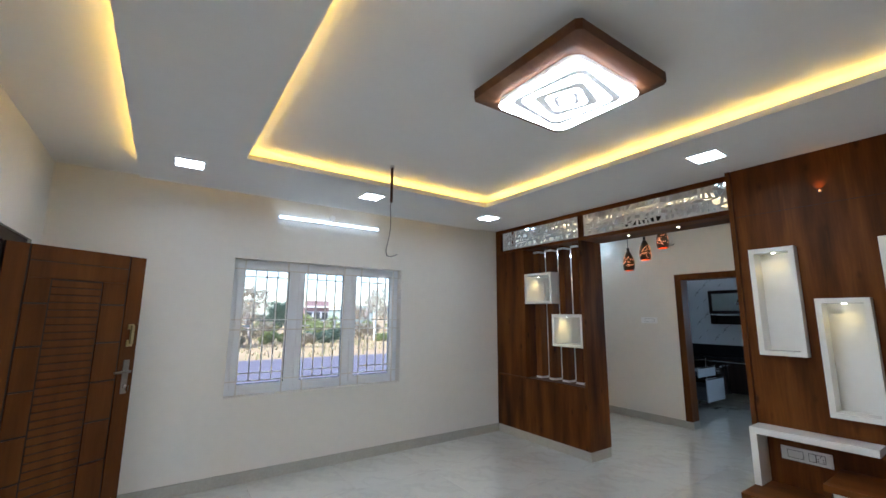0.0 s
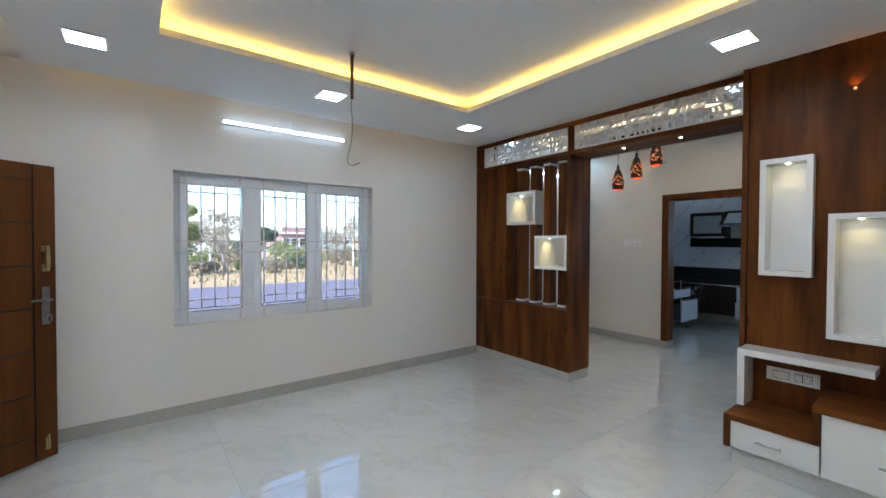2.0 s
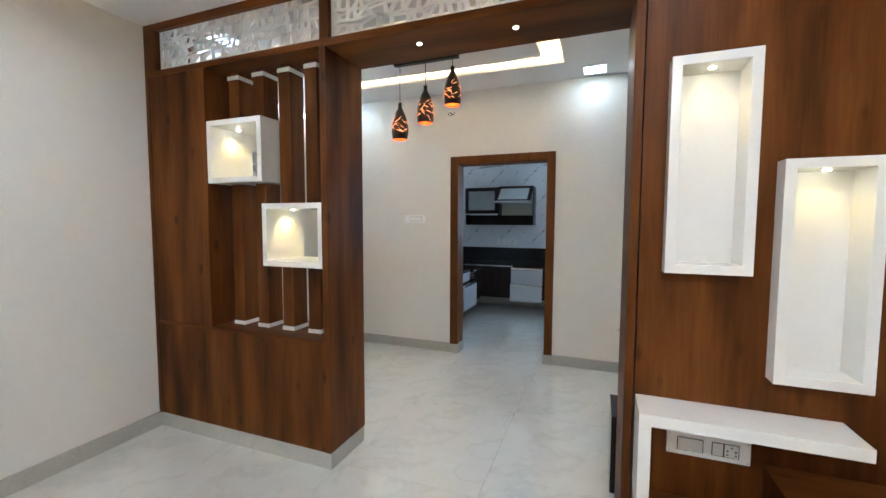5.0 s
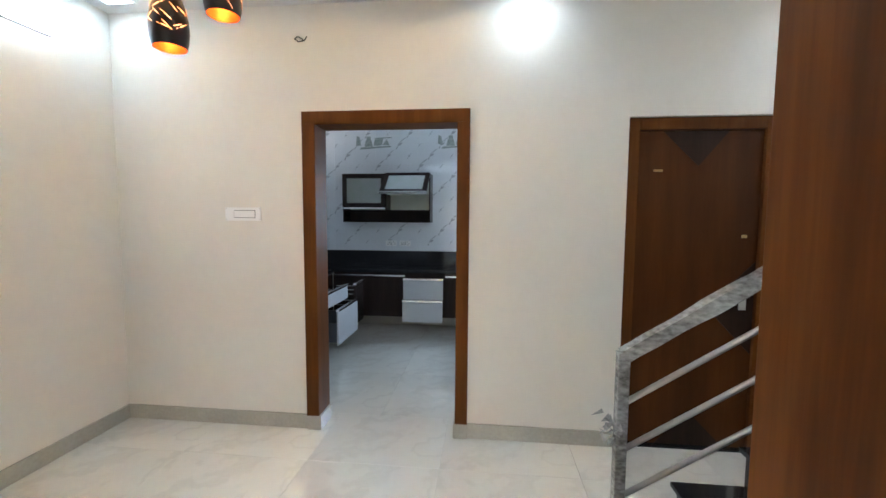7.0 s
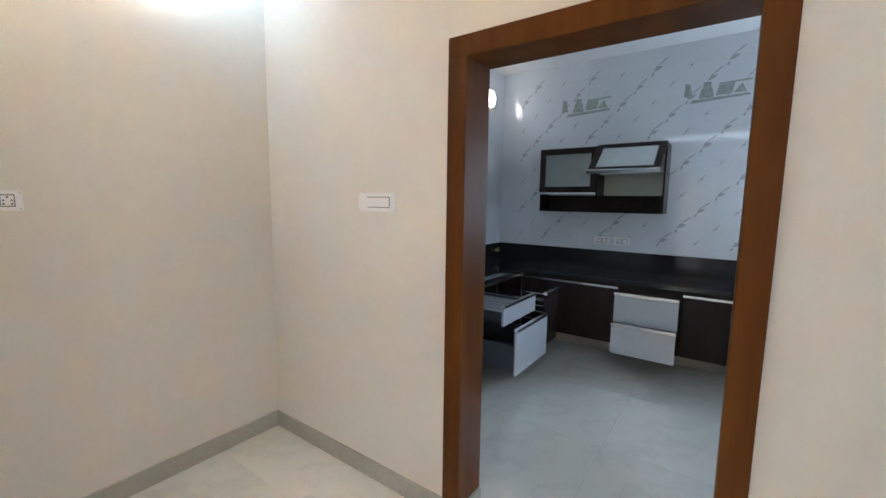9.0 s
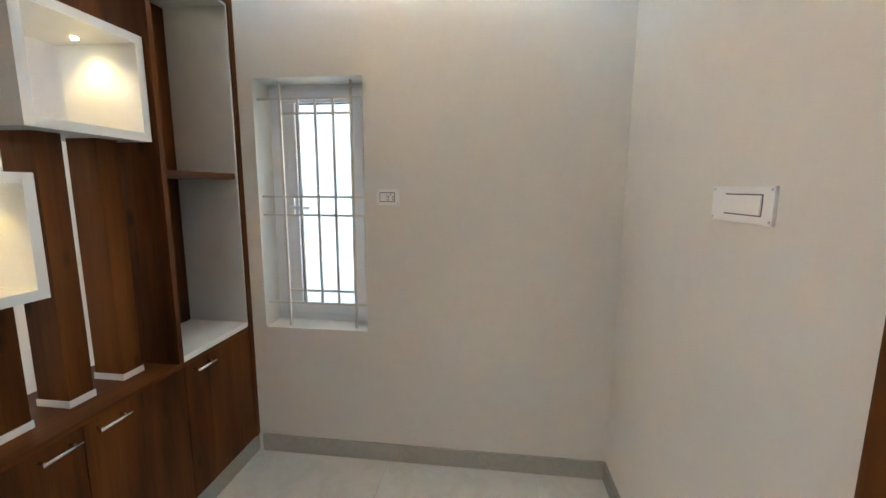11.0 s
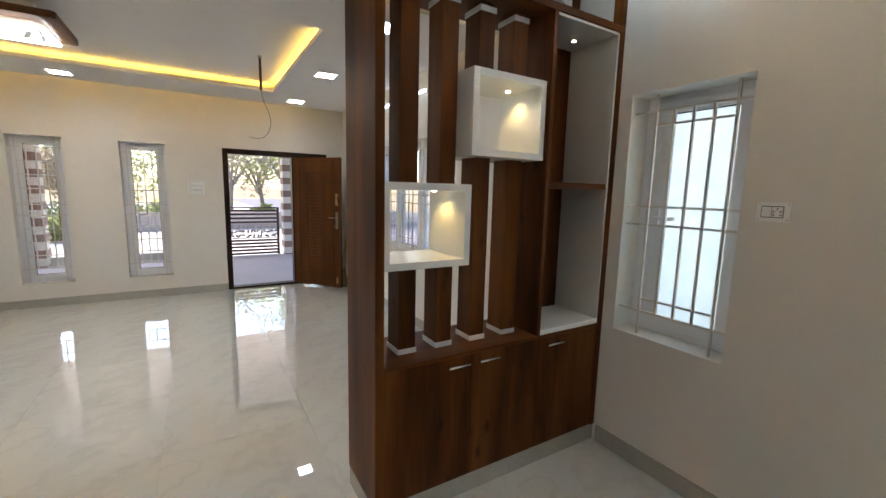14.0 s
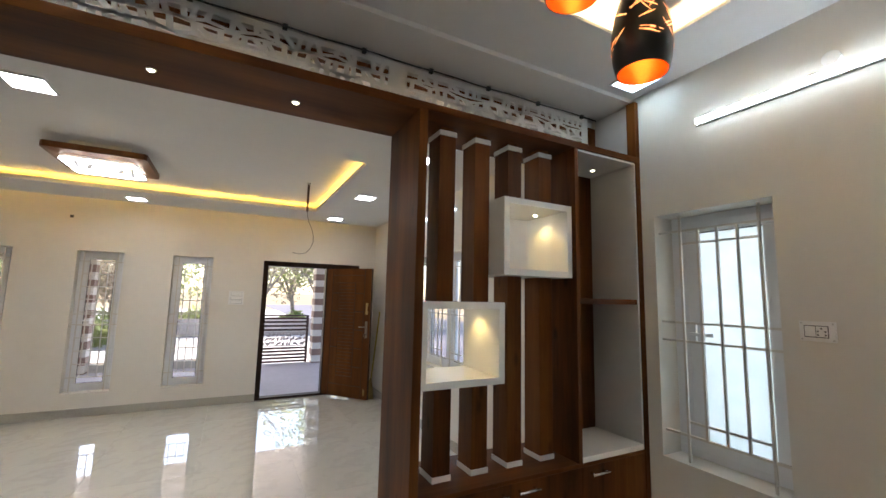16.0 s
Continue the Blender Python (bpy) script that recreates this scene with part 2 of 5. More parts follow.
FROST = see_light(mat("frosted_glass", (0.91, 0.925, 0.93), 0.25, noise_scale=0.9, second=(0.80, 0.86, 0.80)), 0.75)
KTILE = mat("glossy_white_wall_tile", (0.74, 0.77, 0.80), 0.06, noise_scale=3, vary=0.05, rand=0.015)
MOTIF = mat("grey_leaf_motif", (0.50, 0.53, 0.56), 0.10, noise_scale=30, vary=0.3)
COPPER = mat("copper_inside", (0.85, 0.26, 0.05), 0.35, metal=0.3, noise_scale=20, vary=0.2)
WRAP = mat("crinkled_plastic_film", (0.62, 0.62, 0.61), 0.14, metal=0.25, noise_scale=3.5, second=(0.16, 0.155, 0.15), bump=0.6, bump_scale=12, stretch=(1, 1, 2.2))
PANEL_GLOW = glow("panel_diffuser", (0.93, 0.97, 1.0), 11.5)
PANEL_COOL = glow("panel_diffuser_cool", (0.62, 0.84, 1.0), 3.2)
TUBE_GLOW = glow("tube_diffuser", (0.74, 0.88, 1.0), 1.7)
TUBE_BRIGHT = glow("bright_tube_diffuser", (0.74, 0.88, 1.0), 3.6)
LAMP_GLOW = glow("lamp_acrylic", (0.96, 0.98, 1.0), 11)
LAMP_DIM = glow("lamp_acrylic_recess", (1.0, 0.98, 0.95), 0.05)
ACRYLIC = see_light(mat("white_acrylic", (0.93, 0.93, 0.92), 0.35, noise_scale=3, vary=0.03), 0.35)
COVE_GLOW = glow("warm_led_strip", (1.0, 0.58, 0.09), 4.6)
COVE_FAINT = glow("warm_led_strip_faint", (1.0, 0.62, 0.18), 0.9)
COVE_SOFT = glow("warm_led_strip_dim", (1.0, 0.72, 0.36), 9)
# stronger glow for the two added panels over the stairs
PANEL_FILL = glow("panel_diffuser_fill", (0.86, 0.94, 1.0), 20)
PANEL_EAST = glow("panel_diffuser_east", (0.70, 0.88, 1.0), 4.2)
SPOT_GLOW = glow("spot_led", (1.0, 0.90, 0.62), 9)
BULB_GLOW = glow("bulb", (1.0, 0.40, 0.08), 6)

# ---- mesh helpers ----
INV = {}


def bx(bm, x0, x1, y0, y1, z0, z1):
    v = [bm.verts.new((x, y, z)) for z in (z0, z1) for x, y in ((x0, y0), (x1, y0), (x1, y1), (x0, y1))]
    for f in ((3, 2, 1, 0), (4, 5, 6, 7), (0, 1, 5, 4), (1, 2, 6, 5), (2, 3, 7, 6), (3, 0, 4, 7)):
        bm.faces.new([v[i] for i in f])
    return v


def cyl(bm, a, b, r, n=10, r2=None):
    a, b = Vector(a), Vector(b)
    q = (b - a).to_track_quat("Z", "Y").to_matrix()
    r2 = r if r2 is None else r2
    lo = [bm.verts.new(a + q @ Vector((r * math.cos(k * 2 * math.pi / n), r * math.sin(k * 2 * math.pi / n), 0))) for k in range(n)]
    hi = [bm.verts.new(b + q @ Vector((r2 * math.cos(k * 2 * math.pi / n), r2 * math.sin(k * 2 * math.pi / n), 0))) for k in range(n)]
    for k in range(n):
        f = bm.faces.new((lo[k], lo[(k + 1) % n], hi[(k + 1) % n], hi[k]))
        f.smooth = n > 6
    bm.faces.new(lo[::-1])
    bm.faces.new(hi)


def tube_path(bm, pts, r, n=8):
    for a, b in zip(pts, pts[1:]):
        cyl(bm, a, b, r, n)


def lathe(bm, cx, cy, prof, n=28):
    """prof: (radius, z) from bottom to top."""
    rings = [[bm.verts.new((cx + r * math.cos(k * 2 * math.pi / n), cy + r * math.sin(k * 2 * math.pi / n), z)) for k in range(n)] for r, z in prof]
    for a, b in zip(rings, rings[1:]):
        for k in range(n):
            f = bm.faces.new((a[k], a[(k + 1) % n], b[(k + 1) % n], b[k]))
            f.smooth = True
    return rings


def mesh(name, bm, material, bevel=0.0):
    if bevel:
        bmesh.ops.bevel(bm, geom=[e for e in bm.edges], offset=bevel, segments=2, affect="EDGES", profile=0.7)
    me = bpy.data.meshes.new(name)
    bm.to_mesh(me)
    bm.free()
    me.materials.append(material)
    return me


def thing(name, loc, label, category, group=""):
    ob = new(name)
    ob.location = loc
    INV[ob] = Matrix.Translation(-Vector(loc))
    return tagged(ob, label, category, group)


def part(name, bm, material, parent, label="", bevel=0.0):
    ob = new(name, mesh(name, bm, material, bevel))
    ob.parent = parent
    if parent in INV:
        ob.matrix_parent_inverse = INV[parent]
    if label:
        ob["label"] = label
    return ob


def box_part(name, dims, material, parent, label="", bevel=0.002):
    bm = bmesh.new()
    bx(bm, *dims)
    return part(name, bm, material, parent, label, bevel)


def solid(name, bm, material, label="", category="", kind="", bevel=0.0):
    return tagged(new(name, mesh(name, bm, material, bevel)), label, category, "", kind)


def box_solid(name, dims, material, label="", category="", kind="structure", bevel=0.0):
    bm = bmesh.new()
    bx(bm, *dims)
    return solid(name, bm, material, label, category, kind, bevel)


def slab(bm, us, vs, lo, hi, hole, place):
    """A plate of grid cells with holes. place(u, v, w) gives the point; hole(u, v) tells the empty cells."""
    nu, nv = len(us) - 1, len(vs) - 1
    full = [[not hole((us[i] + us[i + 1]) / 2, (vs[j] + vs[j + 1]) / 2) for j in range(nv)] for i in range(nu)]
    seen = {}

    def p(i, j, w):
        if (i, j, w) not in seen:
            seen[i, j, w] = bm.verts.new(place(us[i], vs[j], w))
        return seen[i, j, w]

    for i in range(nu):
        for j in range(nv):
            if not full[i][j]:
                continue
            bm.faces.new((p(i, j, lo), p(i, j + 1, lo), p(i + 1, j + 1, lo), p(i + 1, j, lo)))
            bm.faces.new((p(i, j, hi), p(i + 1, j, hi), p(i + 1, j + 1, hi), p(i, j + 1, hi)))
            for di, dj, a, b in ((-1, 0, (i, j), (i, j + 1)), (1, 0, (i + 1, j + 1), (i + 1, j)), (0, -1, (i + 1, j), (i, j)), (0, 1, (i, j + 1), (i + 1, j + 1))):
                k, q = i + di, j + dj
                if not (0 <= k < nu and 0 <= q < nv and full[k][q]):
                    bm.faces.new((p(*a, lo), p(*a, hi), p(*b, hi), p(*b, lo)))
    bmesh.ops.recalc_face_normals(bm, faces=bm.faces)


def wall(name, axis, face0, face1, u0, u1, z0, z1, holes, material=None):
    """A wall across x or y, between two faces, with rectangular holes (u0, u1, z0, z1)."""
    us = sorted({u0, u1, *(h[0] for h in holes), *(h[1] for h in holes)})
    vs = sorted({z0, z1, *(h[2] for h in holes), *(h[3] for h in holes)})
    bm = bmesh.new()
    place = (lambda u, v, w: (w, u, v)) if axis == "x" else (lambda u, v, w: (u, w, v))
    slab(bm, us, vs, face0, face1, lambda u, v: any(h[0] < u < h[1] and h[2] < v < h[3] for h in holes), place)
    return tagged(new(name, mesh(name, bm, material or PAINT)), kind="structure")


# ---- large structure ----
HW = (2.945, 4.766, 0.760, 2.06)      # hall window in the north wall
DW = (6.738, 7.314, 0.745, 2.05)      # dining window in the north wall
SLITS = [(4.125, 4.607), (3.105, 3.587), (2.03, 2.51)]  # slit windows in the west wall
SLZ = (0.285, 2.045)
MD = (5.272, 6.738, 0.0, 2.045)          # main door frame
KD = (4.637, 5.563, 2.05)             # kitchen opening
BD = (2.726, 3.598, 2.072)              # bedroom door
YS, YN = 0.7, 7.0
wall("wall_north", "y", YN, YN + 0.23, 1.35, 11.9, 0, 3.1, [HW, DW])
wall("wall_west", "x", 1.35, 1.58, YS - 0.23, YN, 0, 3.1, [MD] + [(a, b, *SLZ) for a, b in SLITS])
wall("wall_south", "y", YS - 0.23, YS, 1.58, 11.9, 0, 3.1, [])
wall("wall_hall_east", "x", 6.30, 6.62, YS, 4.0, 0, 3.1, [])
wall("wall_dining_east", "x", 8.58, 8.72, YS, YN, 0, 3.1, [(KD[0] - 0.02, KD[1] + 0.02, 0, KD[2] + 0.02), (BD[0], BD[1], 0, BD[2])])
# this opening is assumed, out of view, and holds the kitchen's fill lamp
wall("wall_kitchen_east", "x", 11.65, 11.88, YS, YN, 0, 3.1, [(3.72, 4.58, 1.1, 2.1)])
wall("wall_kitchen_south", "y", 3.4, 3.6, 8.72, 11.65, 0, 3.1, [])
box_solid("floor", (1.35, 11.88, YS - 0.23, YN + 0.23, -0.15, -0.012), GROUT)

# ceilings: one flat ceiling for the hall, a floating ring below it; a tray in the dining room
ZC, ZR = 2.725, 2.632                 # hall ceiling, underside of the ring
box_solid("ceiling_hall", (1.35, 6.30, YS, YN, ZC, 2.78), CEIL)
box_solid("ceiling_edge", (6.30, 6.62, YS, YN, 2.785, 2.85), CEIL)
bm = bmesh.new()
RO, RI = (2.15, 5.72, 0.98, 6.72), (2.81, 5.075, 1.92, 5.778)
slab(bm, [RO[0], RI[0], RI[1], RO[1]], [RO[2], RI[2], RI[3], RO[3]], ZR, ZR + 0.012,
     lambda u, v: RI[0] < u < RI[1] and RI[2] < v < RI[3], lambda u, v, w: (u, v, w))
solid("ceiling_ring", bm, CEIL, kind="structure")
bm = bmesh.new()   # upstand on the ring's edges that hides the strips
for x0, x1, y0, y1 in ((RI[0] - 0.012, RI[0], RI[2], RI[3]), (RI[1], RI[1] + 0.012, RI[2], RI[3]), (RI[0] - 0.012, RI[1] + 0.012, RI[2] - 0.012, RI[2]), (RI[0] - 0.012, RI[1] + 0.012, RI[3], RI[3] + 0.012)):
    bx(bm, x0, x1, y0, y1, ZR + 0.012, ZR + 0.038)
bx(bm, 3.0, 4.9, 6.2, 6.5, ZR + 0.012, ZC)
bx(bm, 3.0, 4.9, 1.2, 1.5, ZR + 0.012, ZC)
bx(bm, 2.4, 2.6, 3.0, 4.8, ZR + 0.012, ZC)
bx(bm, 5.3, 5.6, 3.0, 4.8, ZR + 0.012, ZC)
solid("ceiling_ring_upstand", bm, CEIL, kind="structure")
DT = (7.0, 8.13, 4.46, 6.62)
bm = bmesh.new()
slab(bm, [6.62, DT[0], DT[1], 8.58], [YS, DT[2], DT[3], YN], 2.81, 2.825,
     lambda u, v: DT[0] < u < DT[1] and DT[2] < v < DT[3], lambda u, v, w: (u, v, w))
solid("ceiling_dining", bm, CEIL, kind="structure")
DC = (7.17, 7.95, 4.63, 6.45)
box_solid("ceiling_dining_centre", (DC[0], DC[1], DC[2], DC[3], 2.81, 2.93), CEIL)
box_solid("ceiling_dining_tray", (6.62, 8.58, YS, YN, 2.93, 2.98), CEIL)
box_solid("ceiling_kitchen", (8.72, 11.65, 3.6, YN, 2.97, 3.03), CEIL)
box_solid("roof_slab", (1.0, 12.2, 0.2, 7.6, 3.1, 3.25), CEIL)


def strip(name, dims, material, label):
    return box_solid(name, dims, material, label, "led strip", "")


for d in ((RI[0] - 0.075, RI[0] - 0.055, RI[2], RI[3], ZR + 0.024, ZR + 0.036), (RI[1] + 0.055, RI[1] + 0.075, RI[2], RI[3], ZR + 0.024, ZR + 0.036),
          (RI[0], RI[1], RI[2] - 0.075, RI[2] - 0.055, ZR + 0.024, ZR + 0.036), (RI[0], RI[1], RI[3] + 0.055, RI[3] + 0.075, ZR + 0.024, ZR + 0.036)):
    strip("led_strip", d, COVE_GLOW, "warm yellow LED strip hidden in the ceiling cove")
strip("led_strip", (2.3, 5.6, RO[3] - 0.05, RO[3] - 0.03, ZR + 0.013, ZR + 0.023), COVE_FAINT, "faint warm LED strip on the ring's outer edge")
strip("led_strip", (RO[1] - 0.05, RO[1] - 0.03, 1.2, 6.4, ZR + 0.013, ZR + 0.023), COVE_FAINT, "faint warm LED strip on the ring's outer edge")
strip("led_strip", (RO[0] + 0.03, RO[0] + 0.05, 1.2, 6.4, ZR + 0.013, ZR + 0.023), COVE_GLOW, "warm yellow LED strip on the ring's outer edge")
for d in ((DT[0] - 0.07, DT[0] - 0.05, DT[2], DT[3], 2.826, 2.838), (DT[1] + 0.05, DT[1] + 0.07, DT[2], DT[3], 2.826, 2.838),
          (DT[0], DT[1], DT[2] - 0.07, DT[2] - 0.05, 2.826, 2.838), (DT[0], DT[1], DT[3] + 0.05, DT[3] + 0.07, 2.826, 2.838)):
    strip("led_strip", d, COVE_SOFT, "warm LED strip hidden in the dining tray")

# skirting
bm = bmesh.new()
S = 0.012
bx(bm, 1.58, 6.30, YN - S, YN, 0, 0.1)
bx(bm, 6.68, 8.58, YN - S, YN, 0, 0.1)
solid("skirting_north", bm, SKIRT, kind="structure", bevel=0.002)
bm = bmesh.new()
bx(bm, 1.58, 1.58 + S, YS, MD[0], 0, 0.1)
bx(bm, 1.58, 1.58 + S, MD[1], YN - S, 0, 0.1)
solid("skirting_west", bm, SKIRT, kind="structure", bevel=0.002)
bm = bmesh.new()
bx(bm, 8.58 - S, 8.58, KD[1] + 0.085, YN - S, 0, 0.1)
bx(bm, 8.58 - S, 8.58, BD[1], KD[0] - 0.08, 0, 0.1)
bx(bm, 8.58 - S, 8.58, YS, BD[0], 0, 0.1)
for a, b in ((KD[1] - 0.012, KD[1] + 0.085), (KD[0] - 0.08, KD[0] + 0.012)):
    bx(bm, 8.555, 8.74, a, b, 0, 0.1)
solid("skirting_east", bm, SKIRT, kind="structure", bevel=0.002)

CONC = mat("white_concrete", (0.62, 0.60, 0.56), 0.85, noise_scale=2, vary=0.2, bump=0.2, bump_scale=30)

# ---- kitchen door frame, bedroom door ----
kf = thing("door_frame", (8.69, 5.11, 0.1), "brown teak laminate door frame lining the open kitchen doorway", "door frame")
FX0, FX1 = 8.556, 8.745
for nm, y0, y1 in (("jamb", KD[1], KD[1] + 0.02), ("jamb", KD[0] - 0.02, KD[0])):
    box_part(nm, (FX0, FX1, y0, y1, 0.1, KD[2]), TEAK, kf)
box_part("lintel", (FX0, FX1, KD[0] - 0.02, KD[1] + 0.02, KD[2], KD[2] + 0.02), TEAK, kf)
for x0, x1 in ((FX0 - 0.002, 8.58), (8.72, FX1 + 0.002)):
    box_part("architrave", (x0, x1, KD[1] + 0.003, KD[1] + 0.087, 0.1, KD[2] + 0.004), TEAK, kf)
    box_part("architrave", (x0, x1, KD[0] - 0.08, KD[0] - 0.003, 0.1, KD[2] + 0.004), TEAK, kf)
    box_part("architrave", (x0, x1, KD[0] - 0.08, KD[1] + 0.087, KD[2] + 0.004, KD[2] + 0.085), TEAK, kf)

TEAK_DOOR = wood_laminate("red_brown_teak_veneer", (0.050, 0.0165, 0.0045), (0.072, 0.0240, 0.0062), (0.098, 0.0345, 0.0090), rough=0.4, knots=False)
for k, (y0, y1) in enumerate(((KD[1], KD[1] + 0.019), (KD[0] - 0.019, KD[0]))):
    box_solid("skirting_return_%d" % (k + 1), (8.572, 8.728, y0, y1, 0.0, 0.0995), SKIRT)
bd = thing("bedroom_door", (8.6, 3.21, 0), "closed teak veneer flush door with dark diamond inlays in a teak frame", "door")
box_part("door_leaf", (8.60, 8.64, BD[0] + 0.075, BD[1] - 0.075, 0.01, BD[2] - 0.075), TEAK_DOOR, bd)
for d in ((8.575, 8.70, BD[1] - 0.075, BD[1], 0, BD[2]), (8.575, 8.70, BD[0] + 0.02, BD[0] + 0.075, 0, BD[2]), (8.575, 8.70, BD[0] + 0.075, BD[1] - 0.075, BD[2] - 0.075, BD[2])):
    box_part("frame_member", d, TEAK, bd, bevel=0.006)


def inlay(pts):
    bm = bmesh.new()
    a = [bm.verts.new((8.5965, y, z)) for y, z in pts]
    b = [bm.verts.new((8.602, y, z)) for y, z in pts]
    bm.faces.new(a)
    bm.faces.new(b[::-1])
    for k in range(len(pts)):
        bm.faces.new((a[k], b[k], b[(k + 1) % len(pts)], a[(k + 1) % len(pts)]))
    bmesh.ops.recalc_face_normals(bm, faces=bm.faces)
    part("inlay", bm, TEAK_DARK, bd, "dark veneer inlay")


LY0, LY1, LZ1 = BD[0] + 0.08, BD[1] - 0.08, BD[2] - 0.08
inlay([(LY1 - 0.14, LZ1), (LY0 + 0.19, LZ1), (LY0 + 0.36, LZ1 - 0.21)])
inlay([(LY0, 1.20), (LY0, 0.62), (LY0 + 0.27, 0.91)])
inlay([(LY1 - 0.17, 0.012), (LY0 + 0.13, 0.012), (LY0 + 0.35, 0.24)])
bm = bmesh.new()
bx(bm, 8.588, 8.6, LY0 + 0.045, LY0 + 0.085, 0.90, 1.10)
hp = part("lock_plate", bm, STEEL, bd, "brushed steel lock plate", 0.002)
bm = bmesh.new()
cyl(bm, (8.60, LY0 + 0.065, 1.02), (8.545, LY0 + 0.065, 1.02), 0.009)
cyl(bm, (8.55, LY0 + 0.055, 1.02), (8.55, LY0 + 0.19, 1.02), 0.009)
part("handle", bm, STEEL, hp)
box_part("name_tag", (8.594, 8.6, LY1 - 0.145, LY1 - 0.09, 1.748, 1.762), BRASS, bd, "small brass tag")
box_part("eyelet", (8.592, 8.6, LY0 + 0.06, LY0 + 0.09, 1.345, 1.365), BRASS, bd, "brass keyhole cover")

box_part("threshold", (8.56, 8.66, BD[0] + 0.021, BD[1] - 0.001, 0.0, 0.009), GRANITE, bd, "black granite threshold")
bd.location.x += 0.035     # the frame sits back in its plastered opening

# ---- main door ----
md = thing("main_door", (1.5, 6.0, 0), "open carved teak main door with louvred centre panel", "door")
for d in ((1.42, 1.56, MD[0], MD[0] + 0.07, 0, MD[3]), (1.42, 1.56, MD[1] - 0.07, MD[1], 0, MD[3]), (1.42, 1.56, 6.205, 6.265, 0, MD[3] - 0.075),
          (1.42, 1.56, MD[0] + 0.07, MD[1] - 0.07, MD[3] - 0.075, MD[3]), (1.42, 1.56, MD[0] + 0.07, 6.205, 0.0, 0.03), (1.42, 1.56, 6.265, MD[1] - 0.07, 0, 0.03)):
    box_part("frame_member", d, TEAK_DARK, md, "dark stained frame", 0.004)
bm = bmesh.new()
bx(bm, 1.487, 1.493, 6.265, MD[1] - 0.07, 0.03, MD[3] - 0.075)
sg = part("side_pane", bm, GLASS, md, "clear glass sidelight")
sg.visible_shadow = False
# the leaf is built along +x from its hinge, then turned open
LW, LH = 0.86, 1.965
leaf = thing("door_leaf", (0, 0, 0), "teak door leaf with grooves, louvres and brass fittings", "door")
bm = bmesh.new()
bx(bm, 0, LW, 0.004, 0.036, 0.03, LH)
part("core", bm, GROOVE, leaf, "dark core that shows in the grooves")
stile = 0.115


def field(x0, x1, z0, z1):
    """A raised field on both faces of the leaf."""
    bm = bmesh.new()
    bx(bm, x0, x1, -0.004, 0.004, z0, z1)
    bx(bm, x0, x1, 0.036, 0.044, z0, z1)
    part("panel", bm, TEAK_LEAF, leaf, bevel=0.0025)


field(0, stile, 0.03, LH)
field(LW - stile, LW, 0.03, LH)
field(stile + 0.012, LW - stile - 0.012, LH - 0.10, LH)
field(stile + 0.012, LW - stile - 0.012, 0.03, 0.20)
cx0, cx1 = 0.262, 0.562
zs = [0.206 + k * (LH - 0.312) / 6 for k in range(7)]
ztop = LH - 0.215                       # the louvred strip ends inside the undivided top panel
for k in range(6):
    z1_ = ztop if k == 5 else zs[k + 1] - 0.005
    field(stile + 0.012, cx0 - 0.009, zs[k] + 0.006, z1_)
    field(cx1 + 0.009, LW - stile - 0.012, zs[k] + 0.006, z1_)
field(cx0, cx1, 0.206, 0.33)
field(stile + 0.012, LW - stile - 0.012, ztop, LH - 0.106)
n_l = 28
zl0, zl1 = 0.336, ztop - 0.005
for k in range(n_l):
    z = zl0 + k * (zl1 - zl0) / n_l
    h = (zl1 - zl0) / n_l
    bm = bmesh.new()
    for s0, s1 in ((0.003, -0.004), (0.037, 0.044)):
        v = [bm.verts.new(c) for c in ((cx0, s0, z), (cx1, s0, z), (cx1, s1, z + 0.004), (cx0, s1, z + 0.004), (cx0, s1 * 0.5 + s0 * 0.5, z + h - 0.005), (cx1, s1 * 0.5 + s0 * 0.5, z + h - 0.005))]
        for f in ((0, 1, 2, 3), (3, 2, 5, 4)):
            bm.faces.new([v[i] for i in f])
    bmesh.ops.recalc_face_normals(bm, faces=bm.faces)
    part("louvre", bm, TEAK_LEAF, leaf)
fx = LW - 0.058
bm = bmesh.new()
bx(bm, fx - 0.022, fx + 0.022, -0.012, -0.004, 1.40, 1.44)
bx(bm, fx - 0.022, fx + 0.022, -0.012, -0.004, 1.27, 1.32)
bx(bm, fx - 0.006, fx + 0.016, -0.03, -0.012, 1.29, 1.43)
part("pull_handle", bm, BRASS, leaf, "aged brass pull handle", 0.003)
bm = bmesh.new()
bx(bm, fx - 0.022, fx + 0.022, -0.010, -0.004, 0.92, 1.17)
lp = part("lock_plate", bm, AGED, leaf, "steel mortise lock plate", 0.003)
bm = bmesh.new()
cyl(bm, (fx, -0.004, 1.085), (fx, -0.055, 1.085), 0.010)
cyl(bm, (fx + 0.01, -0.05, 1.085), (fx - 0.105, -0.05, 1.085), 0.009)
part("lever", bm, AGED, lp)
bm = bmesh.new()
cyl(bm, (fx, -0.008, 0.975), (fx, -0.03, 0.975), 0.014)
bx(bm, fx - 0.003, fx + 0.003, -0.06, -0.03, 0.945, 0.985)
part("key", bm, CHROME, lp)
bm = bmesh.new()
bx(bm, fx - 0.012, fx + 0.012, -0.014, -0.004, 0.09, 0.17)
cyl(bm, (fx, -0.02, 0.10), (fx, -0.02, 0.19), 0.006)
part("tower_bolt", bm, BRASS, leaf, "brass tower bolt", 0.0)
leaf.matrix_world = pose(1.575, 6.225, 0, 0, 0, math.degrees(math.atan2(0.515, 0.69)))
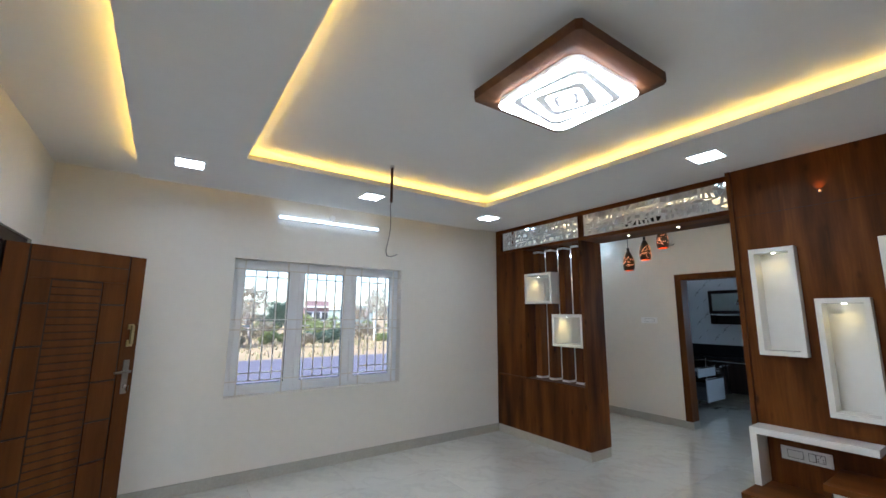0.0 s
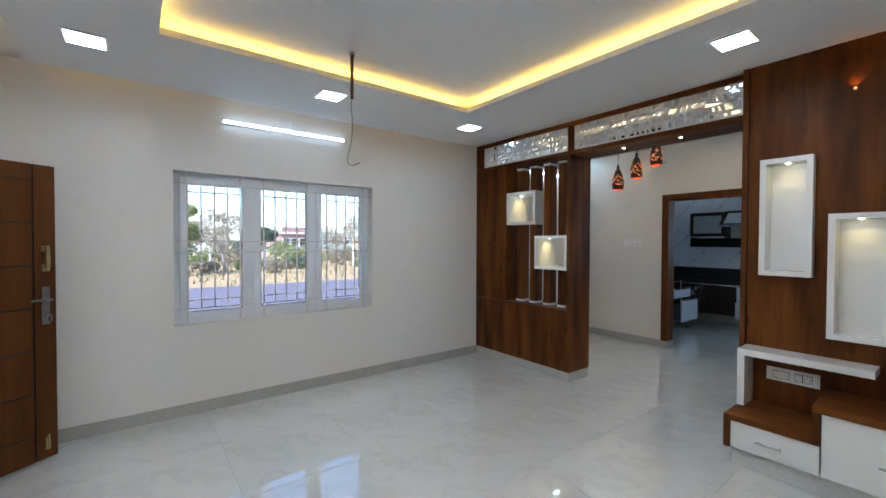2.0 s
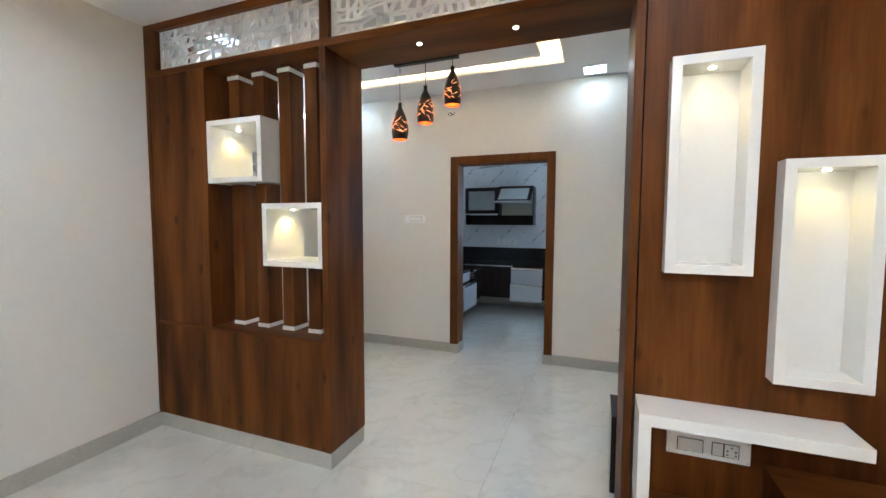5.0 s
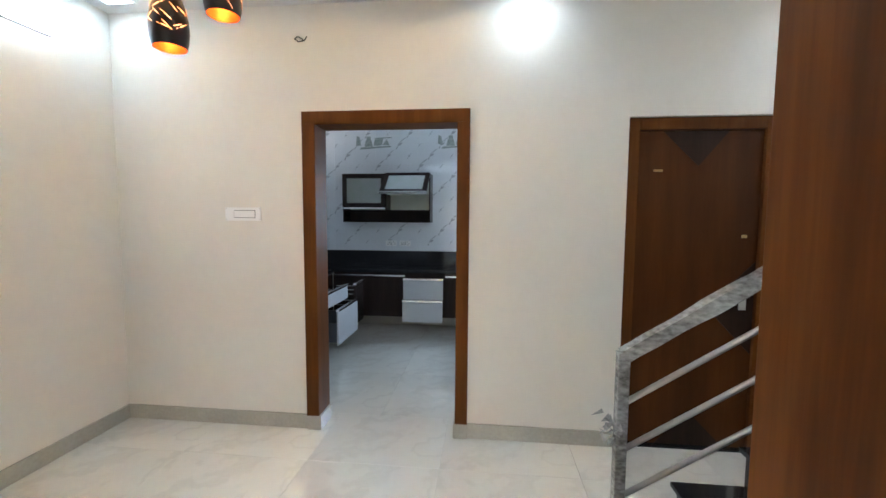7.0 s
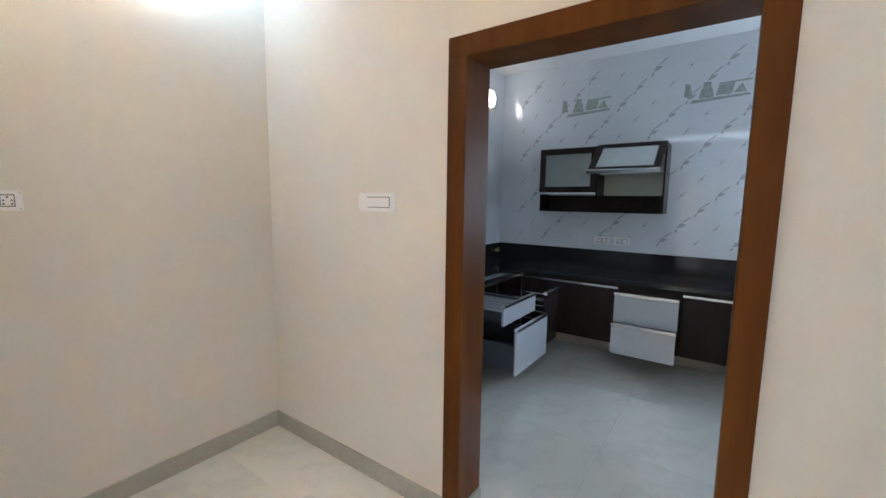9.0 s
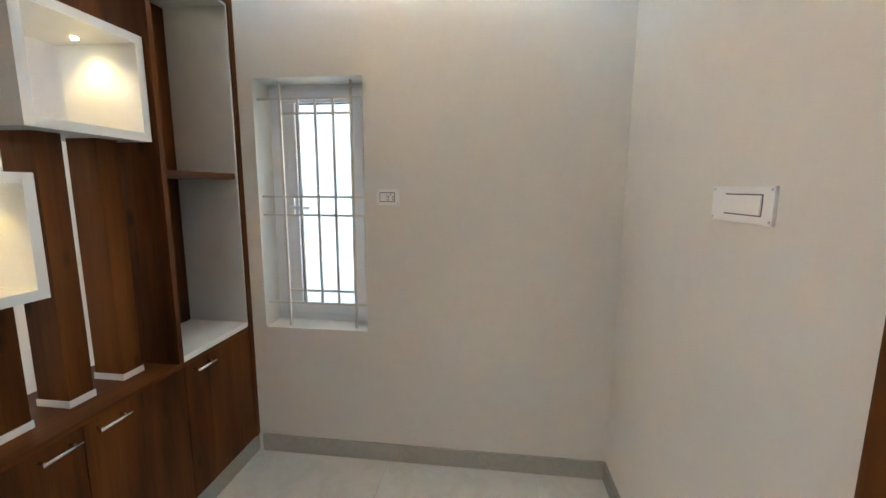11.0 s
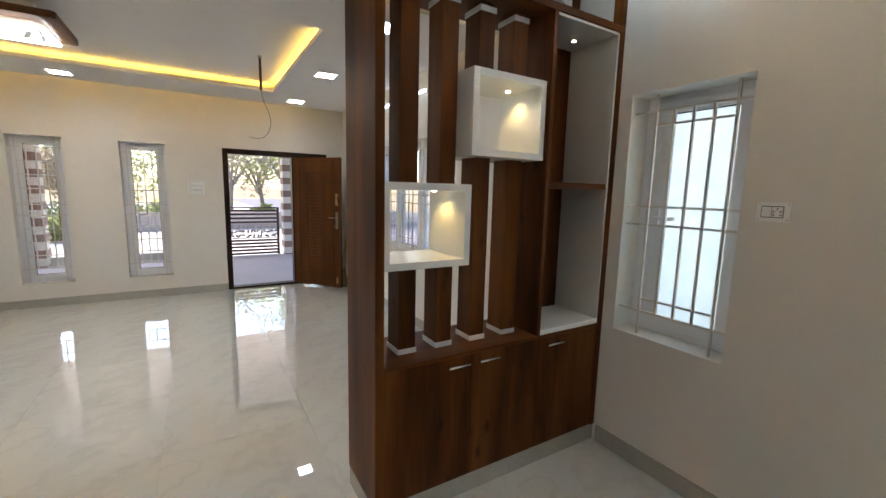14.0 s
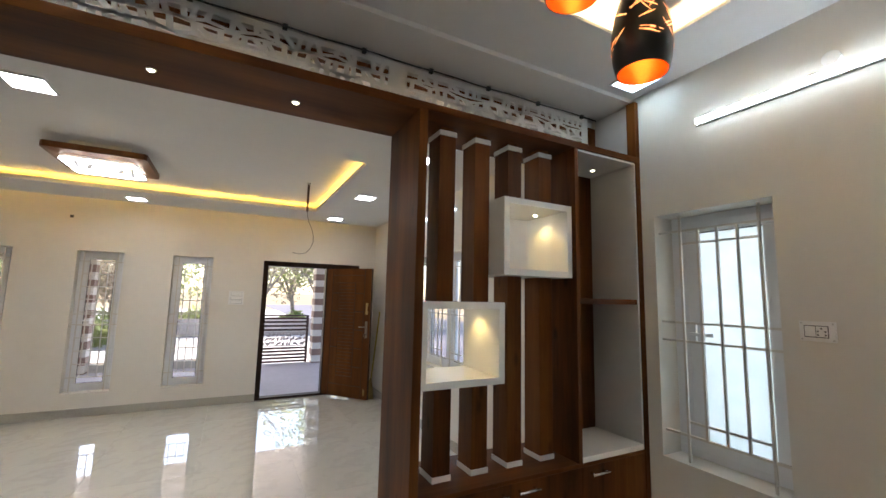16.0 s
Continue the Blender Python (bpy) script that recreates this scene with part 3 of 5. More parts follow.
# broom leaning in the corner behind the leaf
br = thing("broom", (1.95, 6.9, 0), "yellow long-handled broom leaning in the corner", "broom")
bm = bmesh.new()
cyl(bm, (2.05, 6.86, 0.25), (1.98, 6.985, 1.30), 0.011)
part("stick", bm, mat("yellow_bamboo", (0.55, 0.42, 0.05), 0.5, noise_scale=9, vary=0.3), br)
bm = bmesh.new()
cyl(bm, (2.06, 6.84, 0.005), (2.05, 6.86, 0.30), 0.07, 14, 0.015)
part("bristles", bm, mat("dry_grass", (0.30, 0.22, 0.08), 0.8, noise_scale=40, vary=0.4), br)

# ---- partition between hall and dining ----
PX0, PX1 = 6.30, 6.655
pt = thing("partition", (6.49, 6.3, 0), "walnut laminate room divider with base cabinet, posts and lattice", "partition")


def pp(name, d, m=WALNUT, label="", bevel=0.0015):
    return box_part(name, d, m, pt, label, bevel)


pp("plinth", (PX0 + 0.003, PX1 - 0.003, 5.552, 7.0, 0, 0.1), SKIRT, "beige tile plinth")
pp("wall_stile", (PX0 - 0.004, PX1 + 0.004, 6.965, 6.999, 0.1, 2.39))
pp("end_post", (PX0 - 0.004, PX1 + 0.004, 5.55, 5.590, 0.1, 2.39))
pp("lower_rail", (PX0 - 0.004, PX1 + 0.004, 5.552, 6.999, 2.39, 2.425), WALNUT_Y)
pp("base_front", (PX0, PX0 + 0.018, 5.590, 6.965, 0.1, 0.737))
pp("base_top", (PX0 - 0.002, PX1 + 0.002, 5.590, 6.965, 0.737, 0.755), WALNUT_Y)
pp("upper_panel", (PX0, PX0 + 0.018, 6.465, 6.965, 0.757, 2.39))
pp("divider_panel", (PX0 + 0.018, PX1, 6.470, 6.495, 0.755, 2.39))
pp("niche_side", (PX0 + 0.02, PX1 - 0.004, 6.953, 6.965, 0.755, 2.385), GREYSIDE, "pale grey niche side")
pp("niche_floor", (PX0 + 0.02, PX1, 6.495, 6.953, 0.755, 0.782), WHITE, "white niche floor")
pp("niche_shelf", (PX0 + 0.02, PX1 - 0.01, 6.495, 6.953, 1.545, 1.575), WALNUT_Y)
pp("niche_top", (PX0 + 0.02, PX1 - 0.004, 6.495, 6.953, 2.375, 2.388), GREYSIDE)
DY = [5.590, 6.048, 6.49, 6.965]
for k in range(3):
    dr = pp("cabinet_door", (PX1 - 0.018, PX1, DY[k] + 0.002, DY[k + 1] - 0.002, 0.102, 0.735))
    hy = (5.902, 6.080, 6.534)[k]
    bm = bmesh.new()
    cyl(bm, (PX1 + 0.028, hy, 0.700), (PX1 + 0.028, hy + 0.118, 0.700), 0.006)
    for q in (0.015, 0.103):
        cyl(bm, (PX1 - 0.001, hy + q, 0.700), (PX1 + 0.03, hy + q, 0.700), 0.005)
    part("handle", bm, CHROME, dr, "chrome bar handle")
UB, LB = (1.678, 2.064), (1.172, 1.546)   # heights of the display boxes
COLS = [(6.313, UB), (6.108, UB), (5.906, LB), (5.708, LB)]
for y, gap in COLS:
    bm = bmesh.new()
    bx(bm, 6.424, 6.546, y, y + 0.086, 0.778, gap[0] + 0.002)
    bx(bm, 6.424, 6.546, y, y + 0.086, gap[1] - 0.002, 2.343)
    c = part("post", bm, WALNUT, pt, "", 0.001)
    for z0, z1 in ((0.756, 0.781), (2.341, 2.366)):
        box_part("white_collar", (6.419, 6.551, y - 0.004, y + 0.090, z0, z1), WHITE, c, "white collar")
    box_part("post_neck", (6.434, 6.536, y + 0.008, y + 0.078, 2.366, 2.39), WALNUT, c)
# header over the opening
pp("header_beam", (PX0 - 0.004, PX1 + 0.004, 4.03, 5.552, 2.385, 2.425), WALNUT_Y)
pp("top_rail", (PX0 - 0.004, PX0 + 0.030, 4.03, 6.999, 2.680, 2.724), WALNUT_Y)
pp("mid_stile", (PX0 - 0.004, PX0 + 0.030, 5.53, 5.585, 2.425, 2.680))
pp("end_stile", (PX0 - 0.004, PX0 + 0.030, 6.888, 6.999, 2.425, 2.680))
pp("opening_lining", (6.21, PX1 + 0.004, 3.996, 4.03, 0.0, 2.724))


def lattice(y0, y1, z0, z1, seed):
    """Cut-out acrylic screen: jittered brick cells, each with its middle cut away and even strips left between."""
    rnd = random.Random(seed)
    nx, nz, edge = round((y1 - y0) / 0.090), 5, 0.012
    P = {}
    for i in range(nx * 2 + 1):
        for j in range(nz + 1):
            jy = 0 if i in (0, nx * 2) else rnd.uniform(-0.013, 0.013)
            jz = 0 if j in (0, nz) else rnd.uniform(-0.016, 0.016)
            P[i, j] = Vector((y0 + edge + (y1 - y0 - 2 * edge) * i / (nx * 2) + jy, z0 + edge + (z1 - z0 - 2 * edge) * j / nz + jz))
    cells = []
    for j in range(nz):
        i = 0
        while i < nx * 2:
            w = 1 if (i == 0 and j % 2) else min(2, nx * 2 - i)
            q = [P[i, j], P[i + w, j], P[i + w, j + 1], P[i, j + 1]]
            pick = rnd.random()
            if w == 2 and pick < 0.30:
                a, b = q[0].lerp(q[1], rnd.uniform(0.3, 0.7)), q[3].lerp(q[2], rnd.uniform(0.25, 0.75))
                cells += [[q[0], a, b, q[3]], [a, q[1], q[2], b]]
            elif w == 2 and pick < 0.55:
                a = q[0].lerp(q[1], rnd.uniform(0.5, 0.75))
                cells += [[q[0], a, q[3]], [a, q[1], q[2], q[3]]]
            elif w == 2 and pick < 0.8:
                a = q[2].lerp(q[3], rnd.uniform(0.5, 0.75))
                cells += [[q[2], a, q[1]], [a, q[3], q[0], q[1]]]
            else:
                cells.append(q)
            i += w

    def inset(c, d):
        out = []
        for k in range(len(c)):
            p, u, v = c[k], (c[k] - c[k - 1]).normalized(), (c[(k + 1) % len(c)] - c[k]).normalized()
            n1, n2 = Vector((-u.y, u.x)), Vector((-v.y, v.x))
            s = 1 + n1.dot(n2)
            out.append(p + (n1 + n2) * (d / max(s, 0.25)))
        m = sum(c, Vector((0, 0))) / len(c)
        return [o if (o - p).length < 0.75 * (m - p).length else p.lerp(m, 0.75) for o, p in zip(out, c)]

    bm = bmesh.new()
    x0, x1 = PX0 + 0.031, PX0 + 0.037

    def ring(c, inner):
        k = len(c)
        o0, n0, o1, n1 = ([bm.verts.new((x, p.x, p.y)) for p in ps] for x, ps in ((x0, c), (x0, inner), (x1, c), (x1, inner)))
        for q in range(k):
            r = (q + 1) % k
            bm.faces.new((o0[q], n0[q], n0[r], o0[r]))
            bm.faces.new((o1[q], o1[r], n1[r], n1[q]))
            bm.faces.new((n0[q], n1[q], n1[r], n0[r]))

    for c in cells:
        ring(c, inset(c, 0.0122))
    for d in ((y0 - 0.03, y1 + 0.03, z0, z0 + edge), (y0 - 0.03, y1 + 0.03, z1 - edge, z1 + 0.010), (y0 - 0.03, y0 + edge, z0 + edge, z1 - edge), (y1 - edge, y1 + 0.03, z0 + edge, z1 - edge)):
        bx(bm, x0, x1, *d)
    part("lattice_panel", bm, ACRYLIC, pt, "white cut-out lattice panel")


lattice(5.585, 6.888, 2.427, 2.765, 3)
lattice(4.05, 5.53, 2.427, 2.765, 5)
box_part("side_filler", (6.34, 6.60, 6.984, 6.999, 2.427, 2.775), GREYSIDE, pt, "pale filler panel above the niche")
box_part("stile_top", (6.60, 6.659, 6.965, 6.999, 2.427, 2.775), WALNUT, pt)
bm = bmesh.new()
for k in range(24):
    a, b = 4.1 + k * 0.12, 4.1 + (k + 1) * 0.12
    s = lambda y: 2.778 - 0.006 * math.sin(y * 7) ** 2
    cyl(bm, (6.352, a, s(a)), (6.352, b, s(b)), 0.004, 6)
for k in range(8):
    bx(bm, 6.342, 6.36, 4.25 + k * 0.37, 4.27 + k * 0.37, 2.762, 2.784)
part("cable", bm, DARKHOLE, pt, "thin cable clipped along the lattice top")


def display_box(name, y0, y1, z0, z1, lamp_y):
    t = 0.032
    ob = thing(name, (6.49, (y0 + y1) / 2, z0), "white open display box with a small spotlight, set between the posts", "display box", "display boxes in the partition")
    X0, X1 = 6.305, 6.635
    for nm, d in (("side", (X0, X1, y0, y0 + t, z0, z1)), ("side", (X0, X1, y1 - t, y1, z0, z1)), ("bottom", (X0, X1, y0 + t, y1 - t, z0, z0 + t)), ("top", (X0, X1, y0 + t, y1 - t, z1 - t, z1))):
        box_part(nm, d, WHITE, ob)
    bm = bmesh.new()
    cyl(bm, (6.46, lamp_y, z1 - t - 0.004), (6.46, lamp_y, z1 - t + 0.001), 0.010, 14)
    part("spot_lens", bm, SPOT_GLOW, ob, "lit spotlight lens")
    li = bpy.data.lights.new("box_spot", "SPOT")
    li.energy, li.color, li.spot_size, li.spot_blend, li.shadow_soft_size = 0.46, (1.0, 0.72, 0.24), radians(120), 0.6, 0.015
    new("box_spot", li).matrix_world = look((6.46, lamp_y, z1 - t - 0.012), (6.49, lamp_y + 0.02, z0))
    return ob


display_box("display_box", 6.022, 6.462, *UB, 6.36)
display_box("display_box", 5.592, 6.028, *LB, 5.93)

# ---- television wall ----
TX = 6.22
tvp = thing("tv_wall_panel", (6.26, 3.0, 0), "walnut laminate television wall panel with lit white niches", "wall panel")
NICH = [(3.629, 3.908, 1.250, 2.045), (3.280, 3.555, 0.872, 1.658), (2.925, 3.203, 1.250, 2.045)]
us = sorted({1.4, 3.99, *(v for n in NICH for v in n[:2])})
vs = sorted({0.0, 2.724, *(v for n in NICH for v in n[2:])})
bm = bmesh.new()
slab(bm, us, vs, TX, 6.299, lambda u, v: any(n[0] < u < n[1] and n[2] < v < n[3] for n in NICH), lambda u, v, w: (w, u, v))
part("panel", bm, WALNUT, tvp)
for y0, y1, z0, z1 in NICH:
    bm = bmesh.new()
    t = 0.034
    slab(bm, [y0, y0 + t, y1 - t, y1], [z0, z0 + t, z1 - t, z1], 6.15, 6.285, lambda u, v: y0 + t < u < y1 - t and z0 + t < v < z1 - t, lambda u, v, w: (w, u, v))
    fr = part("niche_frame", bm, WHITE, tvp, "white box frame", 0.002)
    bm = bmesh.new()
    bx(bm, 6.285, 6.297, y0 + 0.002, y1 - 0.002, z0 + 0.002, z1 - 0.002)
    part("niche_back", bm, WHITE, fr)
    ym = (y0 + y1) / 2
    bm = bmesh.new()
    cyl(bm, (6.215, ym, z1 - t - 0.004), (6.215, ym, z1 - t + 0.001), 0.011, 14)
    part("spot_lens", bm, SPOT_GLOW, fr, "lit spotlight lens")
    li = bpy.data.lights.new("niche_spot", "SPOT")
    li.energy, li.color, li.spot_size, li.spot_blend, li.shadow_soft_size = 0.17, (1.0, 0.70, 0.20), radians(125), 0.7, 0.015
    new("niche_spot", li).matrix_world = look((6.215, ym, z1 - t - 0.012), (6.235, ym, z0))

bm = bmesh.new()
bx(bm, TX - 0.0005, TX + 0.002, 1.4, 3.989, 2.329, 2.332)
part("board_joint", bm, GROOVE, tvp, "dark joint between two boards")
lamp = thing("indicator_lamp", (TX, 3.455, 2.425), "tiny orange indicator lamp glowing on the walnut panel", "indicator lamp")
bm = bmesh.new()
cyl(bm, (TX, 3.455, 2.425), (TX - 0.010, 3.455, 2.425), 0.013, 16)
part("bezel", bm, BLACKMETAL, lamp)
bm = bmesh.new()
cyl(bm, (TX - 0.008, 3.455, 2.425), (TX - 0.016, 3.455, 2.427), 0.009, 14, 0.005)
part("lens", bm, glow("orange_lens", (1.0, 0.30, 0.03), 0.5), lamp, "glowing orange lens")
li = bpy.data.lights.new("indicator_spot", "SPOT")
li.energy, li.color, li.spot_size, li.spot_blend, li.shadow_soft_size = 0.20, (1.0, 0.36, 0.05), radians(100), 1.0, 0.008
new("indicator_spot", li).matrix_world = look((TX - 0.022, 3.455, 2.432), (TX, 3.455, 2.50))

# ---- television unit ----
tv = thing("tv_unit", (6.0, 3.2, 0), "low walnut and white television bench with drawers on a tile plinth", "tv unit")
UX = 5.80
box_part("plinth", (5.86, 6.218, 1.6, 3.96, 0, 0.135), PLINTH, tv, "pale tile plinth")
box_part("low_top", (UX - 0.012, 6.218, 3.545, 3.987, 0.312, 0.348), WALNUT_Y, tv)
box_part("side_panel", (UX - 0.012, 6.218, 3.952, 3.987, 0.135, 0.312), WALNUT, tv)
d1 = box_part("drawer_front", (UX, UX + 0.018, 3.515, 3.950, 0.137, 0.310), WHITE, tv, "white drawer front")
box_part("drawer_body", (UX + 0.018, 6.21, 3.55, 3.948, 0.137, 0.310), WHITE, tv)
box_part("riser_panel", (UX - 0.012, 6.218, 3.513, 3.545, 0.312, 0.500), WALNUT, tv)
box_part("high_top", (UX - 0.012, 6.218, 1.6, 3.548, 0.500, 0.540), WALNUT_Y, tv)
for y0, y1 in ((2.90, 3.508), (2.25, 2.896), (1.6, 2.246)):
    d2 = box_part("drawer_front", (UX, UX + 0.018, y0, y1, 0.137, 0.498), WHITE, tv, "white drawer front")
    box_part("drawer_body", (UX + 0.018, 6.21, y0, y1, 0.137, 0.498), WHITE, tv)
    bm = bmesh.new()
    cyl(bm, (UX - 0.03, y0 + 0.24, 0.30), (UX - 0.03, y0 + 0.38, 0.30), 0.006)
    part("handle", bm, CHROME, d2, "chrome bar handle")
bm = bmesh.new()
cyl(bm, (UX - 0.03, 3.68, 0.222), (UX - 0.03, 3.81, 0.222), 0.006)
for y in (3.692, 3.798):
    cyl(bm, (UX, y, 0.222), (UX - 0.032, y, 0.222), 0.005)
part("handle", bm, CHROME, d1, "chrome bar handle")
sh = thing("wall_shelf", (6.12, 3.67, 0.348), "white L-shaped shelf standing on the television bench", "shelf")
box_part("top_board", (6.03, 6.218, 3.326, 3.987, 0.698, 0.742), WHITE, sh)
box_part("leg_board", (6.03, 6.218, 3.945, 3.987, 0.349, 0.698), WHITE, sh)


def switch_plate(name, axis, face, sign, u0, u1, z0, z1, gangs, label):
    """A wall plate on a wall across axis at face; sign: the side that it stands out to."""
    ob = thing(name, ((face, (u0 + u1) / 2, z0) if axis == "x" else ((u0 + u1) / 2, face, z0)), label, "switch plate")

    def b(nm, a0, a1, c0, c1, d0, d1, m, par):
        lo, hi = sorted((face + sign * d0, face + sign * d1))
        dims = (lo, hi, a0, a1, c0, c1) if axis == "x" else (a0, a1, lo, hi, c0, c1)
        return box_part(nm, dims, m, par, "", 0.0015 if m is PLASTIC else 0)

    b("plate", u0, u1, z0, z1, 0, 0.008, PLASTIC, ob)
    for k, (g0, g1, kind) in enumerate(gangs):
        a0, a1 = u0 + g0 * (u1 - u0), u0 + g1 * (u1 - u0)
        zc0, zc1 = z0 + 0.24 * (z1 - z0), z1 - 0.24 * (z1 - z0)
        # thin dark rim paints the shade in the gap round each insert
        b("surround", a0 - 0.003, a1 + 0.003, zc0 - 0.003, zc1 + 0.003, 0.0075, 0.0085, DARKHOLE, ob)
        r = b("rocker" if kind == "s" else "socket", a0, a1, zc0, zc1, 0.008, 0.012, PLASTIC, ob)
        if kind == "o":
            uc, zc, q = (a0 + a1) / 2, (zc0 + zc1) / 2, 0.22 * (zc1 - zc0)
            for du, dz in ((0, 1.4), (-1.3, 0.1), (1.3, 0.1), (-1.3, -1.4), (1.3, -1.4)):
                b("pin_hole", uc + du * q - 0.003, uc + du * q + 0.003, zc + dz * q - 0.003, zc + dz * q + 0.003, 0.0115, 0.0125, DARKHOLE, r)
    for u in (u0 + 0.008, u1 - 0.008):
        for z in (z0 + 0.008, z1 - 0.008):
            b("screw", u - 0.003, u + 0.003, z - 0.003, z + 0.003, 0.008, 0.0092, STEEL, ob)
    return ob


switch_plate("switch_board", "x", TX, -1, 3.588, 3.867, 0.525, 0.615, [(0.14, 0.30, "o"), (0.32, 0.44, "s"), (0.56, 0.86, "s")], "white switch and socket board under the white shelf")
switch_plate("switch_board", "x", 8.58, -1, 5.955, 6.206, 1.428, 1.517, [(0.16, 0.74, "s")], "white six-way switch board beside the kitchen doorway")
switch_plate("switch_socket", "y", YN, -1, 7.379, 7.496, 1.420, 1.501, [(0.16, 0.45, "s"), (0.47, 0.78, "o")], "white switch and socket plate beside the dining window")
switch_plate("light_switch", "x", 8.58, -1, 2.520, 2.622, 1.483, 1.564, [(0.3, 0.7, "s")], "small white switch beside the bedroom door")
wb = thing("switch_board", (1.58, 4.94, 1.385), "white triple switch board on the entrance wall", "switch plate")
box_part("plate", (1.58, 1.588, 4.839, 5.034, 1.385, 1.578), PLASTIC, wb)
for z in (1.398, 1.458, 1.518):
    # dark rim again, as painted shade round the rocker
    box_part("surround", (1.5875, 1.5885, 4.863, 5.010, z - 0.002, z + 0.047), DARKHOLE, wb, "", 0)
    box_part("rocker", (1.588, 1.592, 4.865, 5.008, z, z + 0.045), PLASTIC, wb)

# ---- windows ----


def bar(bm, axis, face, u0, u1, z0, z1):
    """A square steel bar on the plane face of a wall."""
    d = (u0, u1, face - 0.006, face + 0.006, z0, z1) if axis == "y" else (face - 0.006, face + 0.006, u0, u1, z0, z1)
    bx(bm, *d)


def grille(win, axis, face, u0, u1, z0, z1, bays, off0, off1, n_short, rungs=0):
    """Painted steel safety grille: a part for each bar."""
    r = 0.0055
    w = (u1 - u0) / bays
    zt0, zt1 = z0 + 0.025, z1 - 0.012
    zf = [z0 + (z1 - z0) * f for f in (0.104, 0.472, 0.546, 0.925)]
    for z in zf:
        bm = bmesh.new()
        bar(bm, axis, face, u0 + 0.006, u1 - 0.003, z - r, z + r)
        part("grille_bar", bm, GRILL, win)
    for k in range(bays):
        a, b = u0 + k * w + off0, u0 + (k + 1) * w - off1
        for u in (a, b):
            bm = bmesh.new()
            bar(bm, axis, face - 0.003, u - r, u + r, zt0 - 0.02, zt1)
            part("grille_bar", bm, GRILL, win)
        for q in range(1, n_short + 1):
            u = a + (b - a) * q / (n_short + 1)
            bm = bmesh.new()
            bar(bm, axis, face - 0.003, u - r, u + r, zf[0], zf[3])
            part("grille_bar", bm, GRILL, win)
        for z in ([zf[0] + (zf[3] - zf[0]) * q / rungs for q in range(1, rungs)] if rungs else (zf[0] + 0.07, zf[3] - 0.072)):
            bm = bmesh.new()
            bar(bm, axis, face + 0.001, a, b, z - r, z + r)
            part("grille_bar", bm, GRILL, win)


def window(name, axis, face, out, u0, u1, z0, z1, sashes, pane_mat, off0, off1, n_short, label, back=0.0, g=0.058, rungs=0, fl=0.05):
    """uPVC casements set back in the wall; out: +1 or -1, the way to the open air."""
    win = thing(name, ((u0 + u1) / 2, face, z0) if axis == "y" else (face, (u0 + u1) / 2, z0), label, "window")
    win["kind"] = "structure"

    def b(nm, a0, a1, c0, c1, d0, d1, m, par, bev=0.003):
        lo, hi = sorted((face + out * (d0 + back), face + out * (d1 + back)))
        dims = (a0, a1, lo, hi, c0, c1) if axis == "y" else (lo, hi, a0, a1, c0, c1)
        return box_part(nm, dims, m, par, "", bev)

    f = 0.05
    b("window_frame", u0, u1, z0, z0 + f, 0.10, 0.17, UPVC, win)
    b("window_frame", u0, u1, z1 - f, z1, 0.10, 0.17, UPVC, win)
    b("window_frame", u0, u0 + fl, z0 + f, z1 - f, 0.10, 0.17, UPVC, win)
    b("window_frame", u1 - f, u1, z0 + f, z1 - f, 0.10, 0.17, UPVC, win)
    w = (u1 - u0 - f - fl + 0.04) / sashes
    for k in range(sashes):
        a0 = u0 + fl - 0.02 + k * w
        a1 = a0 + w
        if k:
            b("mullion", a0 - 0.03, a0 + 0.03, z0 + f, z1 - f, 0.10, 0.17, UPVC, win)
        s0, s1, t0, t1 = a0 + 0.02, a1 - 0.02, z0 + f - 0.012, z1 - f + 0.012
        b("sash_rail", s0, s1, t0, t0 + g, 0.085, 0.135, UPVC, win, 0.005)
        b("sash_rail", s0, s1, t1 - g, t1, 0.085, 0.135, UPVC, win, 0.005)
        b("sash_stile", s0, s0 + g, t0 + g, t1 - g, 0.085, 0.135, UPVC, win, 0.005)
        b("sash_stile", s1 - g, s1, t0 + g, t1 - g, 0.085, 0.135, UPVC, win, 0.005)
        for e0, e1, h0, h1 in ((s0 + g, s1 - g, t0 + g, t0 + g + 0.006), (s0 + g, s1 - g, t1 - g - 0.006, t1 - g), (s0 + g, s0 + g + 0.006, t0 + g, t1 - g), (s1 - g - 0.006, s1 - g, t0 + g, t1 - g)):
            b("gasket", e0, e1, h0, h1, 0.10, 0.106, DARKHOLE, win, 0)
        pane = b("pane", s0 + g - 0.004, s1 - g + 0.004, t0 + g - 0.004, t1 - g + 0.004, 0.108, 0.113, pane_mat, win, 0)
        pane.visible_shadow = False
        hb = b("catch", s0 + 0.01, s0 + 0.04, (z0 + z1) / 2 - 0.05, (z0 + z1) / 2 + 0.05, 0.07, 0.085, UPVC, win, 0.003)
        b("lever", s0 + 0.015, s0 + 0.13, (z0 + z1) / 2 - 0.012, (z0 + z1) / 2 + 0.006, 0.055, 0.07, UPVC, hb, 0.003)
    grille(win, axis, face + out * 0.03, u0, u1, z0, z1, sashes, off0, off1, n_short, rungs)
    return win


window("window_1", "y", YN, 1, *HW, 3, GLASS, 0.10, 0.10, 3, "three-sash white window with painted steel grille in the hall")
window("window_2", "y", YN, 1, *DW, 1, FROST, 0.13, 0.07, 3, "narrow white window with frosted glass and painted grille", 0.055, 0.058, 0, 0.092)
